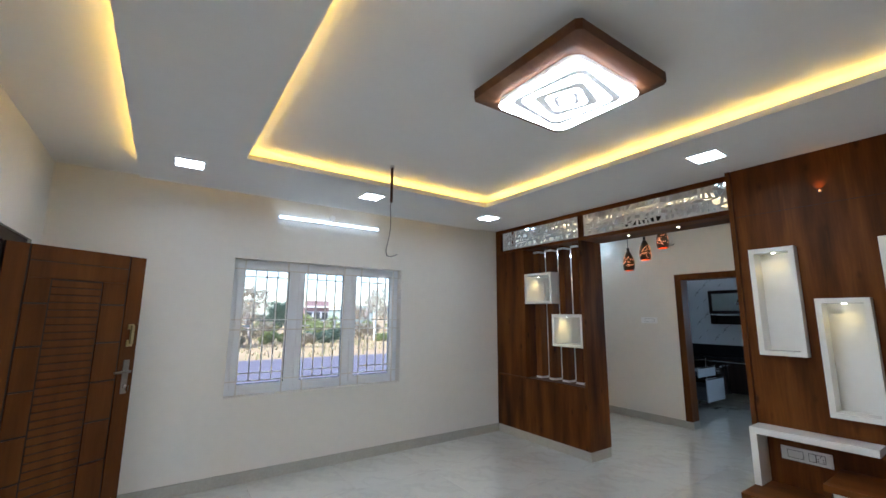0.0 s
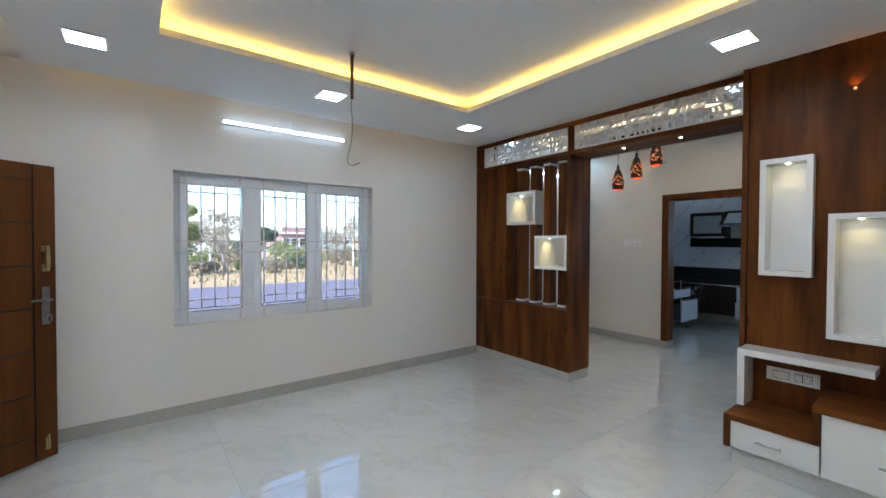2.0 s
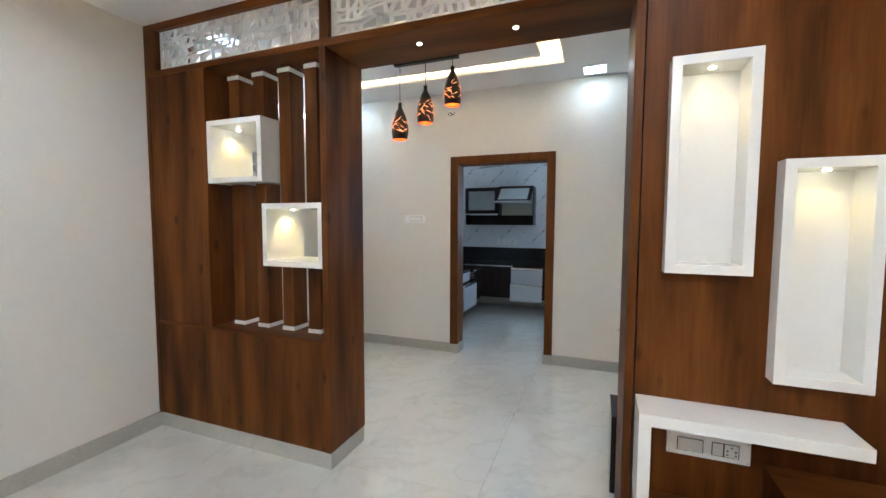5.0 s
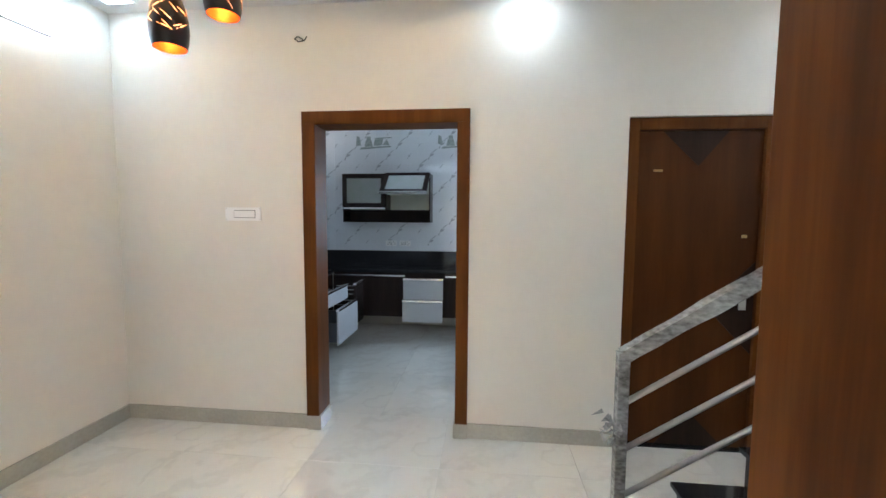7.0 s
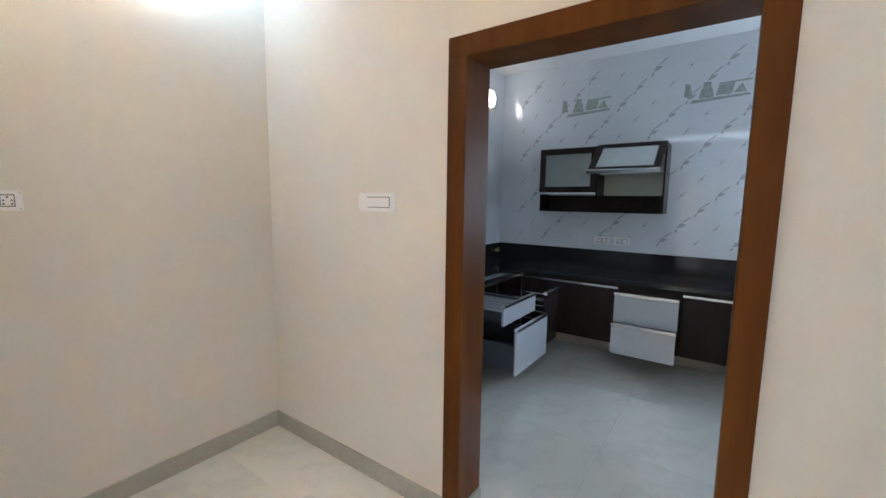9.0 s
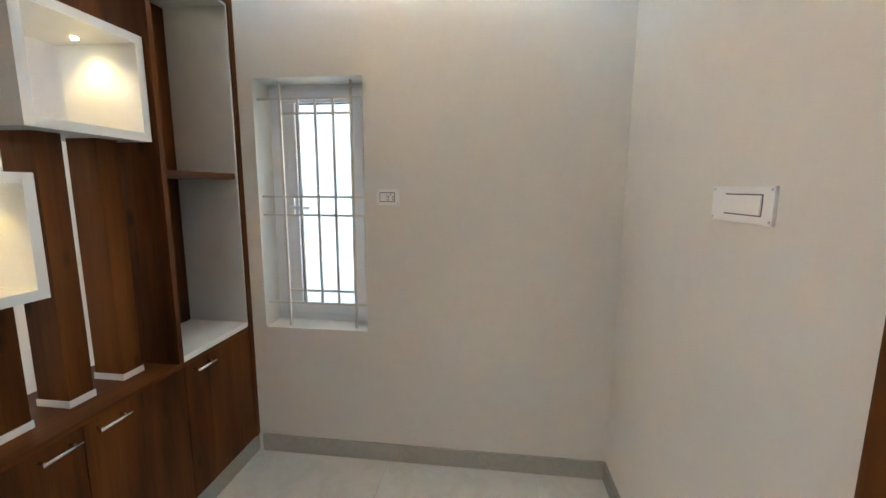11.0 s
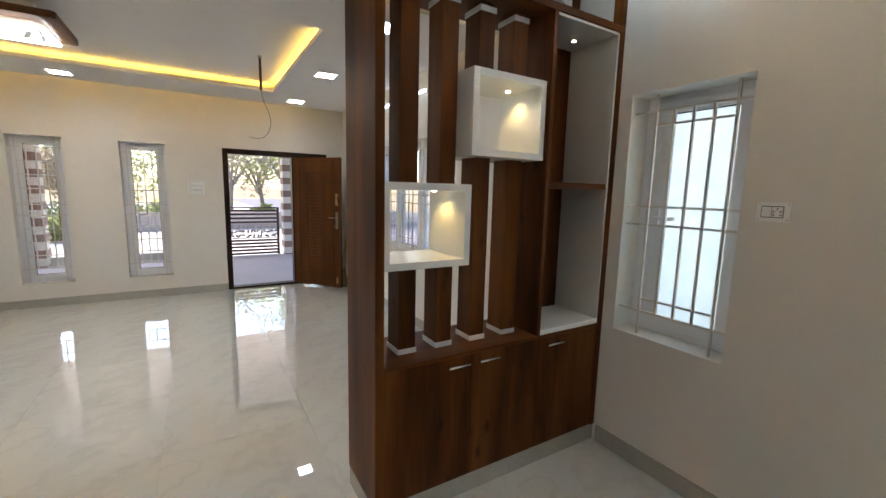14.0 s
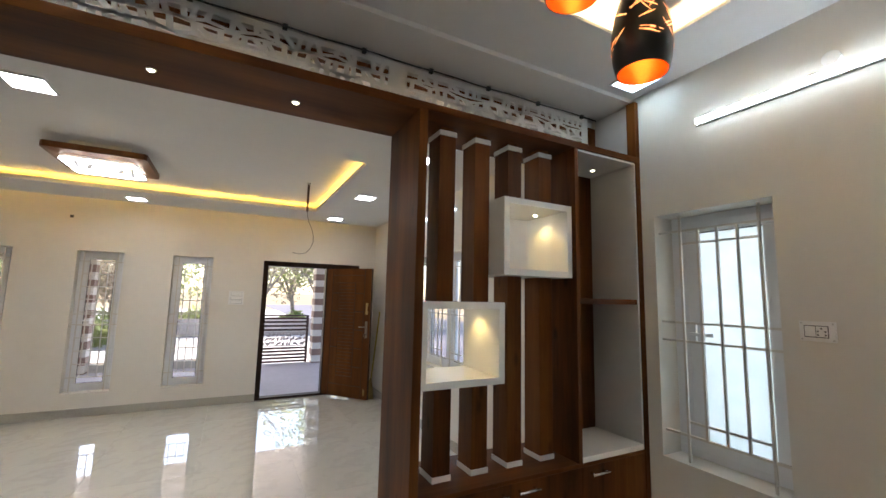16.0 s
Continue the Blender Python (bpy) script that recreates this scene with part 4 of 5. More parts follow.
for k, (a, b_) in enumerate(SLITS):
    window("window_%d" % (k + 3), "x", 1.58, -1, a, b_, *SLZ, 1, GLASS, 0.07, 0.07, 3, "tall slit window with white frame and painted grille", 0.03, 0.055, 9)

# ---- lights ----


def panel_light(x, y, z):
    ob = thing("panel_light", (x, y, z - 0.012), "square white recessed LED panel, switched on", "ceiling light", "ceiling panel lights")
    bm = bmesh.new()
    h = 0.10
    slab(bm, [x - h, x - h + 0.012, x + h - 0.012, x + h], [y - h, y - h + 0.012, y + h - 0.012, y + h], z - 0.010, z - 0.0005,
         lambda u, v: abs(u - x) < h - 0.012 and abs(v - y) < h - 0.012, lambda u, v, w: (u, v, w))
    part("frame", bm, PLASTIC, ob)
    box_part("diffuser", (x - h + 0.012, x + h - 0.012, y - h + 0.012, y + h - 0.012, z - 0.007, z - 0.0005), PANEL_GLOW, ob, "", 0)
    return ob


first = panel_light(0, 0, 0)
cool_diffuser = next(o for o in first.children if o.name.startswith("diffuser")).data.copy()
fill_diffuser = cool_diffuser.copy()
east_diffuser = cool_diffuser.copy()
cool_diffuser.materials[0], fill_diffuser.materials[0], east_diffuser.materials[0] = PANEL_COOL, PANEL_FILL, PANEL_EAST
for px, py in HALL_PANELS:
    copy_thing(first, pose(px, py, ZR - 0.012))
for px, py in DINING_PANELS:
    c = copy_thing(first, pose(px, py, 2.81 - 0.012))
    for o in c.children:
        if o.name.startswith("diffuser"):
            o.data = cool_diffuser if py > 5 else east_diffuser if py > 3 else fill_diffuser
for o in (*first.children_recursive, first):
    bpy.data.objects.remove(o)


def tube_light(name, d_axis, a, b, face, z, box_at, shine):
    ob = thing(name, ((a + b) / 2, face, z) if d_axis == "x" else (face, (a + b) / 2, z), "slim white LED batten tube on the wall, switched on", "tube light")
    if d_axis == "x":
        box_part("housing", (a, b, face - 0.022, face, z - 0.014, z + 0.014), PLASTIC, ob)
        box_part("diffuser", (a + 0.01, b - 0.01, face - 0.042, face - 0.022, z - 0.013, z + 0.013), shine, ob, "", 0.005)
        bm = bmesh.new()
        cyl(bm, (box_at, face, z + 0.065), (box_at, face - 0.022, z + 0.065), 0.032, 20)
        part("junction_box", bm, PLASTIC, ob, "round junction box", 0.003)
    else:
        box_part("housing", (face, face + 0.022, a, b, z - 0.014, z + 0.014), PLASTIC, ob)
        box_part("diffuser", (face + 0.022, face + 0.042, a + 0.01, b - 0.01, z - 0.013, z + 0.013), shine, ob, "", 0.005)


tube_light("tube_light", "x", 3.305, 4.432, YN, 2.516, 3.872, TUBE_GLOW)
tube_light("tube_light", "x", 7.006, 8.21, YN, 2.508, 7.559, TUBE_BRIGHT)
# kitchen tube: assumed, out of view, there to light the kitchen
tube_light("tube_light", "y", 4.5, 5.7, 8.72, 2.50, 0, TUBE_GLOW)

# square ceiling lamp: wooden tray frame, acrylic disc with twisted square grooves
cl = thing("ceiling_lamp", (3.948, 3.852, ZC), "square wooden ceiling lamp with glowing acrylic spiral squares", "ceiling lamp")
cx, cy, hw = 3.948, 3.852, 0.329
LWOOD = wood_laminate("lamp_wood", (0.075, 0.028, 0.012), (0.13, 0.055, 0.024), (0.22, 0.11, 0.055), rough=0.35, axis="x", knots=False)


def cham(h, c):
    return [(cx + sx * (h - (c if q else 0)), cy + sy * (h - (0 if q else c))) for sx, sy, qs in ((1, 1, (0, 1)), (-1, 1, (1, 0)), (-1, -1, (0, 1)), (1, -1, (1, 0))) for q in qs]


def loops(bm, rings):
    vs_ = [[bm.verts.new((x, y, z)) for x, y in pts] for pts, z in rings]
    for a, b in zip(vs_, vs_[1:]):
        n = len(a)
        for k in range(n):
            bm.faces.new((a[k], a[(k + 1) % n], b[(k + 1) % n], b[k]))
    return vs_


bm = bmesh.new()
v = loops(bm, [(cham(hw - 0.05, 0.02), 2.660), (cham(hw, 0.02), 2.660), (cham(hw, 0.02), 2.613), (cham(hw - 0.10, 0.02), 2.593), (cham(hw - 0.10, 0.02), 2.635)])
bmesh.ops.recalc_face_normals(bm, faces=bm.faces)
part("wood_frame", bm, LWOOD, cl, "dark wood frame")
box_part("mounting_box", (cx - 0.2, cx + 0.2, cy - 0.2, cy + 0.2, 2.635, ZC), PLASTIC, cl)


def rsq(h, r, turn, n=7):
    out = []
    for k, (sx, sy) in enumerate(((1, 1), (-1, 1), (-1, -1), (1, -1))):
        for q in range(n):
            a = radians(90 * k + 90 * q / (n - 1))
            out.append((sx * (h - r) + r * math.cos(a), sy * (h - r) + r * math.sin(a)))
    c, s = math.cos(radians(turn)), math.sin(radians(turn))
    return [(cx + x * c - y * s, cy + x * s + y * c) for x, y in out]


def plate(name, outer, inner, z0, z1, m, label=""):
    bm = bmesh.new()
    if inner:
        loops(bm, [(inner, z1), (outer, z1), (outer, z0), (inner, z0), (inner, z1)])
    else:
        vs_ = loops(bm, [(outer, z1), (outer, z0)])
        bm.faces.new(vs_[0])
        bm.faces.new(vs_[1])
    bmesh.ops.remove_doubles(bm, verts=bm.verts, dist=1e-5)
    bmesh.ops.recalc_face_normals(bm, faces=bm.faces)
    return part(name, bm, m, cl, label)


plate("acrylic_base", rsq(0.245, 0.06, 0), None, 2.570, 2.645, LAMP_DIM, "grey recessed acrylic")
plate("acrylic_ring", rsq(0.249, 0.06, 0), rsq(0.196, 0.05, 7), 2.5683, 2.5698, LAMP_GLOW, "glowing acrylic ring")
plate("acrylic_ring", rsq(0.165, 0.045, 9), rsq(0.122, 0.035, 17), 2.5683, 2.5698, LAMP_GLOW, "glowing acrylic ring")
plate("acrylic_ring", rsq(0.084, 0.03, 22), rsq(0.058, 0.015, 30), 2.5683, 2.5698, LAMP_GLOW, "glowing acrylic ring")
plate("acrylic_core", rsq(0.036, 0.012, 32), None, 2.5683, 2.5698, LAMP_GLOW, "glowing acrylic core")

# pendant of three perforated shades
PEN = [(7.586, 5.757, 2.143), (7.586, 5.520, 2.262), (7.586, 5.282, 2.386)]
pl = thing("pendant_light", (PEN[0][0], PEN[1][1], 2.81), "black three-shade pendant light with slit cut-outs and copper insides", "pendant light")
box_part("ceiling_bar", (PEN[1][0] - 0.022, PEN[1][0] + 0.022, PEN[2][1] - 0.05, PEN[0][1] + 0.05, 2.755, 2.81), BLACKMETAL, pl, "", 0.004)
for k, (x, y, z) in enumerate(PEN):
    rnd = random.Random(20 + k)
    bm = bmesh.new()
    cyl(bm, (x, y, z + 0.30), (x, y, 2.785), 0.003, 6)
    part("cord", bm, BLACKMETAL, pl)
    prof = [(0.062, 0.0), (0.069, 0.03), (0.0725, 0.07), (0.071, 0.11), (0.064, 0.15), (0.052, 0.19), (0.038, 0.225), (0.024, 0.252), (0.016, 0.266), (0.016, 0.305)]
    prof = [(r, z + h) for r, h in prof]
    bm = bmesh.new()
    lathe(bm, x, y, prof)
    sh_ = part("shade", bm, BLACKMETAL, pl, "black metal shade")
    bm = bmesh.new()
    lathe(bm, x, y, [(r - 0.003, zz) for r, zz in prof[:8]])
    part("lining", bm, COPPER, sh_, "copper coloured lining")
    # slits: thin glowing strips on the uncut shade imitate bulb light through cuts
    bm = bmesh.new()
    for q in range(42):
        h0, a0 = rnd.uniform(0.05, 0.16), rnd.uniform(0, 2 * math.pi)
        dh, da = rnd.choice((-1, 1)) * rnd.uniform(0.012, 0.045), rnd.uniform(0.25, 0.75)
        pts = []
        for f in (0, 0.5, 1):
            hh, aa = h0 + dh * f, a0 + da * f
            rr = np.interp(hh, [p[1] - z for p in prof], [p[0] for p in prof]) + 0.0008
            wd = 0.0030 if f == 0.5 else 0.0012
            pts.append([bm.verts.new((x + rr * math.cos(aa), y + rr * math.sin(aa), z + hh + e * wd)) for e in (-1, 1)])
        for a, b in zip(pts, pts[1:]):
            bm.faces.new((a[0], b[0], b[1], a[1]))
    part("slit", bm, glow("slit_light", (1.0, 0.24, 0.04), 0.75), sh_, "thin glowing strip standing in for bulb light through a slit")
    bm = bmesh.new()
    bmesh.ops.create_uvsphere(bm, u_segments=14, v_segments=10, radius=0.024, matrix=Matrix.Translation((x, y, z + 0.10)))
    cyl(bm, (x, y, z + 0.12), (x, y, z + 0.17), 0.012)
    part("bulb", bm, BULB_GLOW, pl, "glowing bulb")

# small recessed spots in the header and the niche
for x, y, z in ((6.447, 5.058, 2.385), (6.447, 4.546, 2.385), (6.46, 6.82, 2.375)):
    sp = thing("recessed_spot", (x, y, z - 0.006), "tiny recessed spotlight with a bright lens", "spotlight", "recessed spots in the partition")
    bm = bmesh.new()
    cyl(bm, (x, y, z - 0.005), (x, y, z), 0.017, 18)
    part("rim", bm, PLASTIC, sp)
    bm = bmesh.new()
    cyl(bm, (x, y, z - 0.007), (x, y, z - 0.004), 0.010, 14)
    part("lens", bm, SPOT_GLOW, sp)

# fan rod and loose wire
rod = thing("fan_rod", (3.848, 5.514, ZC), "bare brown ceiling fan rod with loose wire hanging from it", "fan rod")
bm = bmesh.new()
cyl(bm, (3.848, 5.514, 2.42), (3.848, 5.514, 2.715), 0.011, 12)
part("down_rod", bm, mat("rust_brown_steel", (0.10, 0.035, 0.02), 0.5, metal=0.4, noise_scale=30, vary=0.3), rod)
bm = bmesh.new()
cyl(bm, (3.848, 5.514, 2.71), (3.848, 5.514, ZC), 0.02, 12)
bx(bm, 3.828, 3.868, 5.508, 5.520, 2.70, 2.71)
part("hook", bm, STEEL, rod)
bm = bmesh.new()
tube_path(bm, [(3.848, 5.514, 2.43), (3.843, 5.52, 2.38), (3.858, 5.535, 2.31), (3.873, 5.565, 2.24), (3.878, 5.585, 2.17), (3.863, 5.59, 2.10), (3.838, 5.565, 2.03), (3.828, 5.525, 1.985), (3.833, 5.465, 1.97), (3.848, 5.395, 1.98)], 0.0035, 6)
part("wire", bm, mat("grey_wire", (0.25, 0.24, 0.22), 0.5, noise_scale=30, vary=0.3), rod)
ho = thing("wall_wires", (8.57, 5.64, 2.59), "loose wire ends coming out of a hole in the wall", "wires")
bm = bmesh.new()
tube_path(bm, [(8.58, 5.64, 2.594), (8.55, 5.66, 2.60), (8.545, 5.68, 2.585), (8.555, 5.66, 2.57), (8.56, 5.62, 2.58), (8.55, 5.60, 2.60)], 0.004, 6)
part("wire", bm, DARKHOLE, ho)
for y, z in ((3.01, 2.47),):
    box_solid("wall_hole", (1.58, 1.583, y - 0.018, y + 0.018, z - 0.018, z + 0.018), DARKHOLE, "small dark conduit hole in the entrance wall", "wall hole", "", 0.0)

# ---- staircase ----
st = thing("staircase", (7.15, 3.9, 0), "black granite staircase with a film-wrapped steel railing", "staircase")
n_st, rise, going, y0s = 9, 0.172, 0.262, 3.90
for k in range(n_st):
    y1 = y0s - k * going
    box_part("riser", (6.66, 7.70, y1 - 0.02, y1, k * rise, (k + 1) * rise - 0.02), GRANITE, st, "", 0)
    box_part("tread", (6.64, 7.72, y1 - going - 0.01, y1 + 0.02, (k + 1) * rise - 0.02, (k + 1) * rise), GRANITE, st, "black granite tread", 0.004)
    box_part("step_core", (6.66, 7.70, y1 - going, y1 - 0.02, 0, (k + 1) * rise - 0.02), PAINT, st, "cream plastered side", 0)
rl = part("newel_post", (lambda b: (bx(b, 7.63, 7.675, 3.872, 3.917, 0.0, 0.92), b)[1])(bmesh.new()), WRAP, st, "film-wrapped square steel post", 0.004)
sl = math.tan(radians(33))


def slope_bar(name, z_at, r, m, label=""):
    bm = bmesh.new()
    a, b = Vector((7.652, 3.895, z_at)), Vector((7.652, 1.75, z_at + sl * 2.16))
    if m is WRAP:
        d = (b - a).normalized()
        up = d.cross(Vector((1, 0, 0))).normalized()
        n = 40
        rr = random.Random(4)
        rings = []
        for k in range(n + 1):
            c, q = a.lerp(b, k / n), r * rr.uniform(0.9, 1.12)
            rings.append([bm.verts.new(c + Vector((sx * q, 0, 0)) + up * sy * q) for sx, sy in ((-1, -1), (1, -1), (1, 1), (-1, 1))])
        for p, q in zip(rings, rings[1:]):
            for k in range(4):
                bm.faces.new((p[k], p[(k + 1) % 4], q[(k + 1) % 4], q[k]))
        bm.faces.new(rings[0])
        bm.faces.new(rings[-1][::-1])
        bmesh.ops.recalc_face_normals(bm, faces=bm.faces)
    else:
        cyl(bm, a, b, r, 12)
    part(name, bm, m, st, label)


slope_bar("handrail", 0.905, 0.027, WRAP, "film-wrapped steel handrail")
for z in (0.70, 0.50, 0.30):
    slope_bar("rail", z, 0.012, STEEL, "slim steel rail")
bm = bmesh.new()
rr = random.Random(9)
for q in range(26):
    c = Vector((7.652 + rr.uniform(-0.04, 0.04), 3.925 + rr.uniform(-0.03, 0.05), 0.60 + rr.uniform(-0.06, 0.06)))
    v = [bm.verts.new(c + Vector([rr.uniform(-0.03, 0.03) for _ in range(3)])) for _ in range(3)]
    bm.faces.new(v)
part("torn_film", bm, WRAP, st, "loose crumpled plastic film")["kind"] = "stuff"
for k in (3, 6):
    y = 3.90 - k * going - 0.1
    bm = bmesh.new()
    bx(bm, 7.635, 7.668, y - 0.016, y + 0.016, (k + 1) * rise, 0.90 + sl * (3.91 - y))
    part("baluster", bm, STEEL, st, "", 0.003)
box_solid("granite_step", (7.75, 8.57, 1.6, 2.66, 0, 0.185), GRANITE, "low black granite step beyond the bedroom door", "step", "", 0.004)
wbd = thing("wall_board", (8.56, 2.3, 1.47), "grey framed wall board with black corner protectors", "wall board")
box_part("face", (8.562, 8.58, 2.10, 2.51, 1.48, 1.93), GREYLACQ, wbd)
for d in ((2.505, 2.525), (2.085, 2.105)):
    box_part("edge_strip", (8.555, 8.58, d[0], d[1], 1.47, 1.94), ALU, wbd)
    for z in (1.465, 1.90):
        box_part("corner_protector", (8.55, 8.58, d[0] - 0.012, d[1] + 0.012, z, z + 0.045), BLACKMETAL, wbd, "black plastic corner")

box_solid("granite_ledge", (6.68, 6.98, 3.96, 4.055, 0.0, 0.42), GRANITE, "low black granite ledge beside the stair opening", "ledge", "", 0.004)

# ---- kitchen ----
KX, KF, CT = 11.65, 11.07, 0.79       # back wall, base fronts, counter height
NF = 6.42                             # fronts of the run on the north wall
ct = thing("worktop", (11.3, 6.0, CT - 0.04), "polished black granite L-shaped worktop with upstand", "worktop")
bm = bmesh.new()
slab(bm, [9.2, KF - 0.03, KX], [3.62, NF - 0.03, 7.0], CT - 0.04, CT, lambda u, v: u < KF - 0.03 and v < NF - 0.03, lambda u, v, w: (u, v, w))
part("slab", bm, GRANITE, ct, "", 0.004)
box_part("upstand", (KX - 0.02, KX, 3.62, 6.98, CT, 0.985), GRANITE, ct)
box_part("upstand", (9.2, KX, 6.98, 7.0, CT, 0.985), GRANITE, ct)
tap = thing("tap", (11.45, 6.93, CT + 0.06), "small brass water inlet tap on the upstand", "tap")
bm = bmesh.new()
cyl(bm, (11.50, 6.98, 0.90), (11.50, 6.93, 0.90), 0.014)
cyl(bm, (11.50, 6.94, 0.885), (11.50, 6.94, 0.935), 0.01)
part("spout", bm, BRASS, tap)
bm = bmesh.new()
bx(bm, 11.36, KX, 3.62, 6.6, 0, 0.17)
bx(bm, 9.2, 11.36, 6.7, 7.0, 0, 0.17)
solid("kitchen_plinth", bm, SKIRT, kind="structure")
GOLA = 0.055


def base_unit(y0, y1, door=True):
    u = thing("base_cabinet", (11.3, (y0 + y1) / 2, 0.17), "dark brown laminate kitchen base cabinet with aluminium grip rail", "base cabinet", "kitchen base cabinets")
    box_part("carcass", (KF + 0.02, KX, y0 + 0.001, y1 - 0.001, 0.17, CT - 0.04), KCAB, u)
    if door:
        box_part("door", (KF, KF + 0.018, y0 + 0.002, y1 - 0.002, 0.19, CT - 0.095), KCAB, u)
        box_part("grip_rail", (KF - 0.008, KF + 0.02, y0, y1, CT - 0.092, CT - 0.07), ALU, u, "aluminium grip rail")
    return u


base_unit(5.465, 6.42)
base_unit(4.40, 4.945)
base_unit(3.62, 4.40)
du = base_unit(4.945, 5.465, False)
du["label"] = "kitchen drawer cabinet with two pale grey drawers pulled out"
for z0, z1, x in ((0.445, 0.690, 10.86), (0.180, 0.430, 10.80)):
    f = box_part("drawer_front", (x, x + 0.018, 4.955, 5.447, z0, z1), GREYLACQ, du, "glossy pale grey front")
    box_part("grip_rail", (x - 0.012, x + 0.02, 4.952, 5.450, z1 - 0.002, z1 + 0.022), ALU, f, "aluminium grip rail")
    bm = bmesh.new()
    bx(bm, x + 0.018, KF + 0.02, 4.98, 4.995, z0 + 0.03, z1 - 0.05)
    bx(bm, x + 0.018, KF + 0.02, 5.405, 5.42, z0 + 0.03, z1 - 0.05)
    bx(bm, x + 0.018, KF + 0.02, 4.995, 5.405, z0 + 0.03, z0 + 0.04)
    part("drawer_box", bm, DRAWER, du, "dark grey steel drawer box")
nu = thing("base_cabinet", (10.2, 6.7, 0.17), "dark kitchen cabinet with open cutlery and pot drawers", "base cabinet")
bm = bmesh.new()
for d in ((9.2, 11.05, 6.98, 6.995, 0.17, 0.75), (9.2, 9.218, NF, 6.98, 0.17, 0.75), (11.03, 11.05, NF, 6.98, 0.17, 0.75), (9.218, 11.03, NF, 6.98, 0.17, 0.188), (10.5, 10.52, NF, 6.98, 0.188, 0.75), (9.80, 9.82, NF, 6.98, 0.188, 0.75)):
    bx(bm, *d)
part("carcass", bm, KCAB, nu)
box_part("grip_rail", (9.2, 11.05, NF - 0.01, NF + 0.02, 0.72, 0.745), ALU, nu, "aluminium grip rail")


def pull_drawer(x0, x1, y, z0, z1, deep, dividers):
    f = box_part("drawer_front", (x0, x1, y, y + 0.018, z0, z1), GREYLACQ, nu, "glossy pale grey front")
    box_part("grip_rail", (x0 - 0.003, x1 + 0.003, y - 0.012, y + 0.02, z1 - 0.002, z1 + 0.02), ALU, f, "aluminium grip rail")
    bm = bmesh.new()
    h = z0 + deep
    bx(bm, x0 + 0.03, x0 + 0.045, y + 0.018, 6.9, z0 + 0.02, h)
    bx(bm, x1 - 0.045, x1 - 0.03, y + 0.018, 6.9, z0 + 0.02, h)
    bx(bm, x0 + 0.045, x1 - 0.045, y + 0.018, 6.9, z0 + 0.02, z0 + 0.03)
    part("drawer_box", bm, DRAWER, nu, "dark grey steel drawer box")
    for k in range(dividers):
        x = x0 + 0.06 + (x1 - x0 - 0.12) * (k + 0.5) / dividers
        box_part("divider", (x - 0.004, x + 0.004, y + 0.05, 6.6, z0 + 0.03, z0 + deep - 0.01), GREYLACQ, nu, "grey cutlery divider", 0)


pull_drawer(9.885, 10.50, 6.03, 0.525, 0.670, 0.10, 5)
pull_drawer(9.895, 10.52, 5.92, 0.150, 0.500, 0.22, 0)
box_part("pull_out_front", (10.56, 10.88, 5.96, 5.978, 0.19, 0.66), KCAB, nu, "dark pull-out front")
box_part("grip_rail", (10.555, 10.885, 5.945, 5.98, 0.66, 0.682), ALU, nu, "aluminium grip rail")
bm = bmesh.new()
for z in (0.25, 0.42, 0.55, 0.60):
    for x in (10.59, 10.85):
        cyl(bm, (x, 5.98, z), (x, 6.9, z), 0.004, 6)
for k in range(12):
    cyl(bm, (10.59, 6.0 + k * 0.07, 0.25), (10.85, 6.0 + k * 0.07, 0.25), 0.003, 5)
part("wire_basket", bm, CHROME, nu, "chrome wire basket")

wc = thing("wall_cabinet", (11.48, 5.87, 1.39), "dark wall cabinet with frosted glass flaps, one lifted open", "wall cabinet")
WX = 11.36
CREAM = mat("cream_cabinet_inside", (0.62, 0.66, 0.58), 0.4, noise_scale=3, vary=0.05)
for d in ((WX + 0.02, KX, 5.186, 5.204, 1.39, 2.045), (WX + 0.02, KX, 6.370, 6.388, 1.39, 2.045), (WX + 0.02, KX, 5.204, 6.370, 2.027, 2.045), (WX + 0.02, KX, 5.204, 6.370, 1.54, 1.558), (WX + 0.02, KX, 5.204, 6.370, 1.39, 1.405), (WX + 0.02, KX, 5.784, 5.802, 1.558, 2.027)):
    box_part("board", d, KCAB, wc)
box_part("back_board", (KX - 0.02, KX - 0.002, 5.204, 6.370, 1.558, 2.027), CREAM, wc, "cream inside back")
box_part("lower_back", (KX - 0.02, KX - 0.002, 5.204, 6.370, 1.405, 1.54), KCAB, wc)
box_part("inner_shelf", (WX + 0.06, KX - 0.02, 5.204, 6.370, 1.77, 1.785), CREAM, wc)


def flap(y0, y1, tilt):
    g = 0.06
    bm = bmesh.new()
    slab(bm, [y0, y0 + g, y1 - g, y1], [-0.45, -0.45 + g, -g, 0.0], -0.02, 0.0, lambda u, v: y0 + g < u < y1 - g and -0.45 + g < v < -g, lambda u, v, w: (w, u, v))
    m = Matrix.Translation((WX + 0.02, 0, 2.040)) @ Matrix.Rotation(radians(tilt), 4, "Y")
    bm.transform(m)
    f = part("flap_door", bm, KCAB, wc, "framed flap door")
    bm = bmesh.new()
    bx(bm, -0.013, -0.008, y0 + g - 0.005, y1 - g + 0.005, -0.45 + g - 0.005, -g + 0.005)
    bm.transform(m)
    part("glass", bm, FROST, f, "frosted glass")
    bm = bmesh.new()
    bx(bm, -0.035, 0.0, y0, y1, -0.47, -0.45)
    bm.transform(m)
    part("grip_rail", bm, ALU, f, "aluminium grip rail")


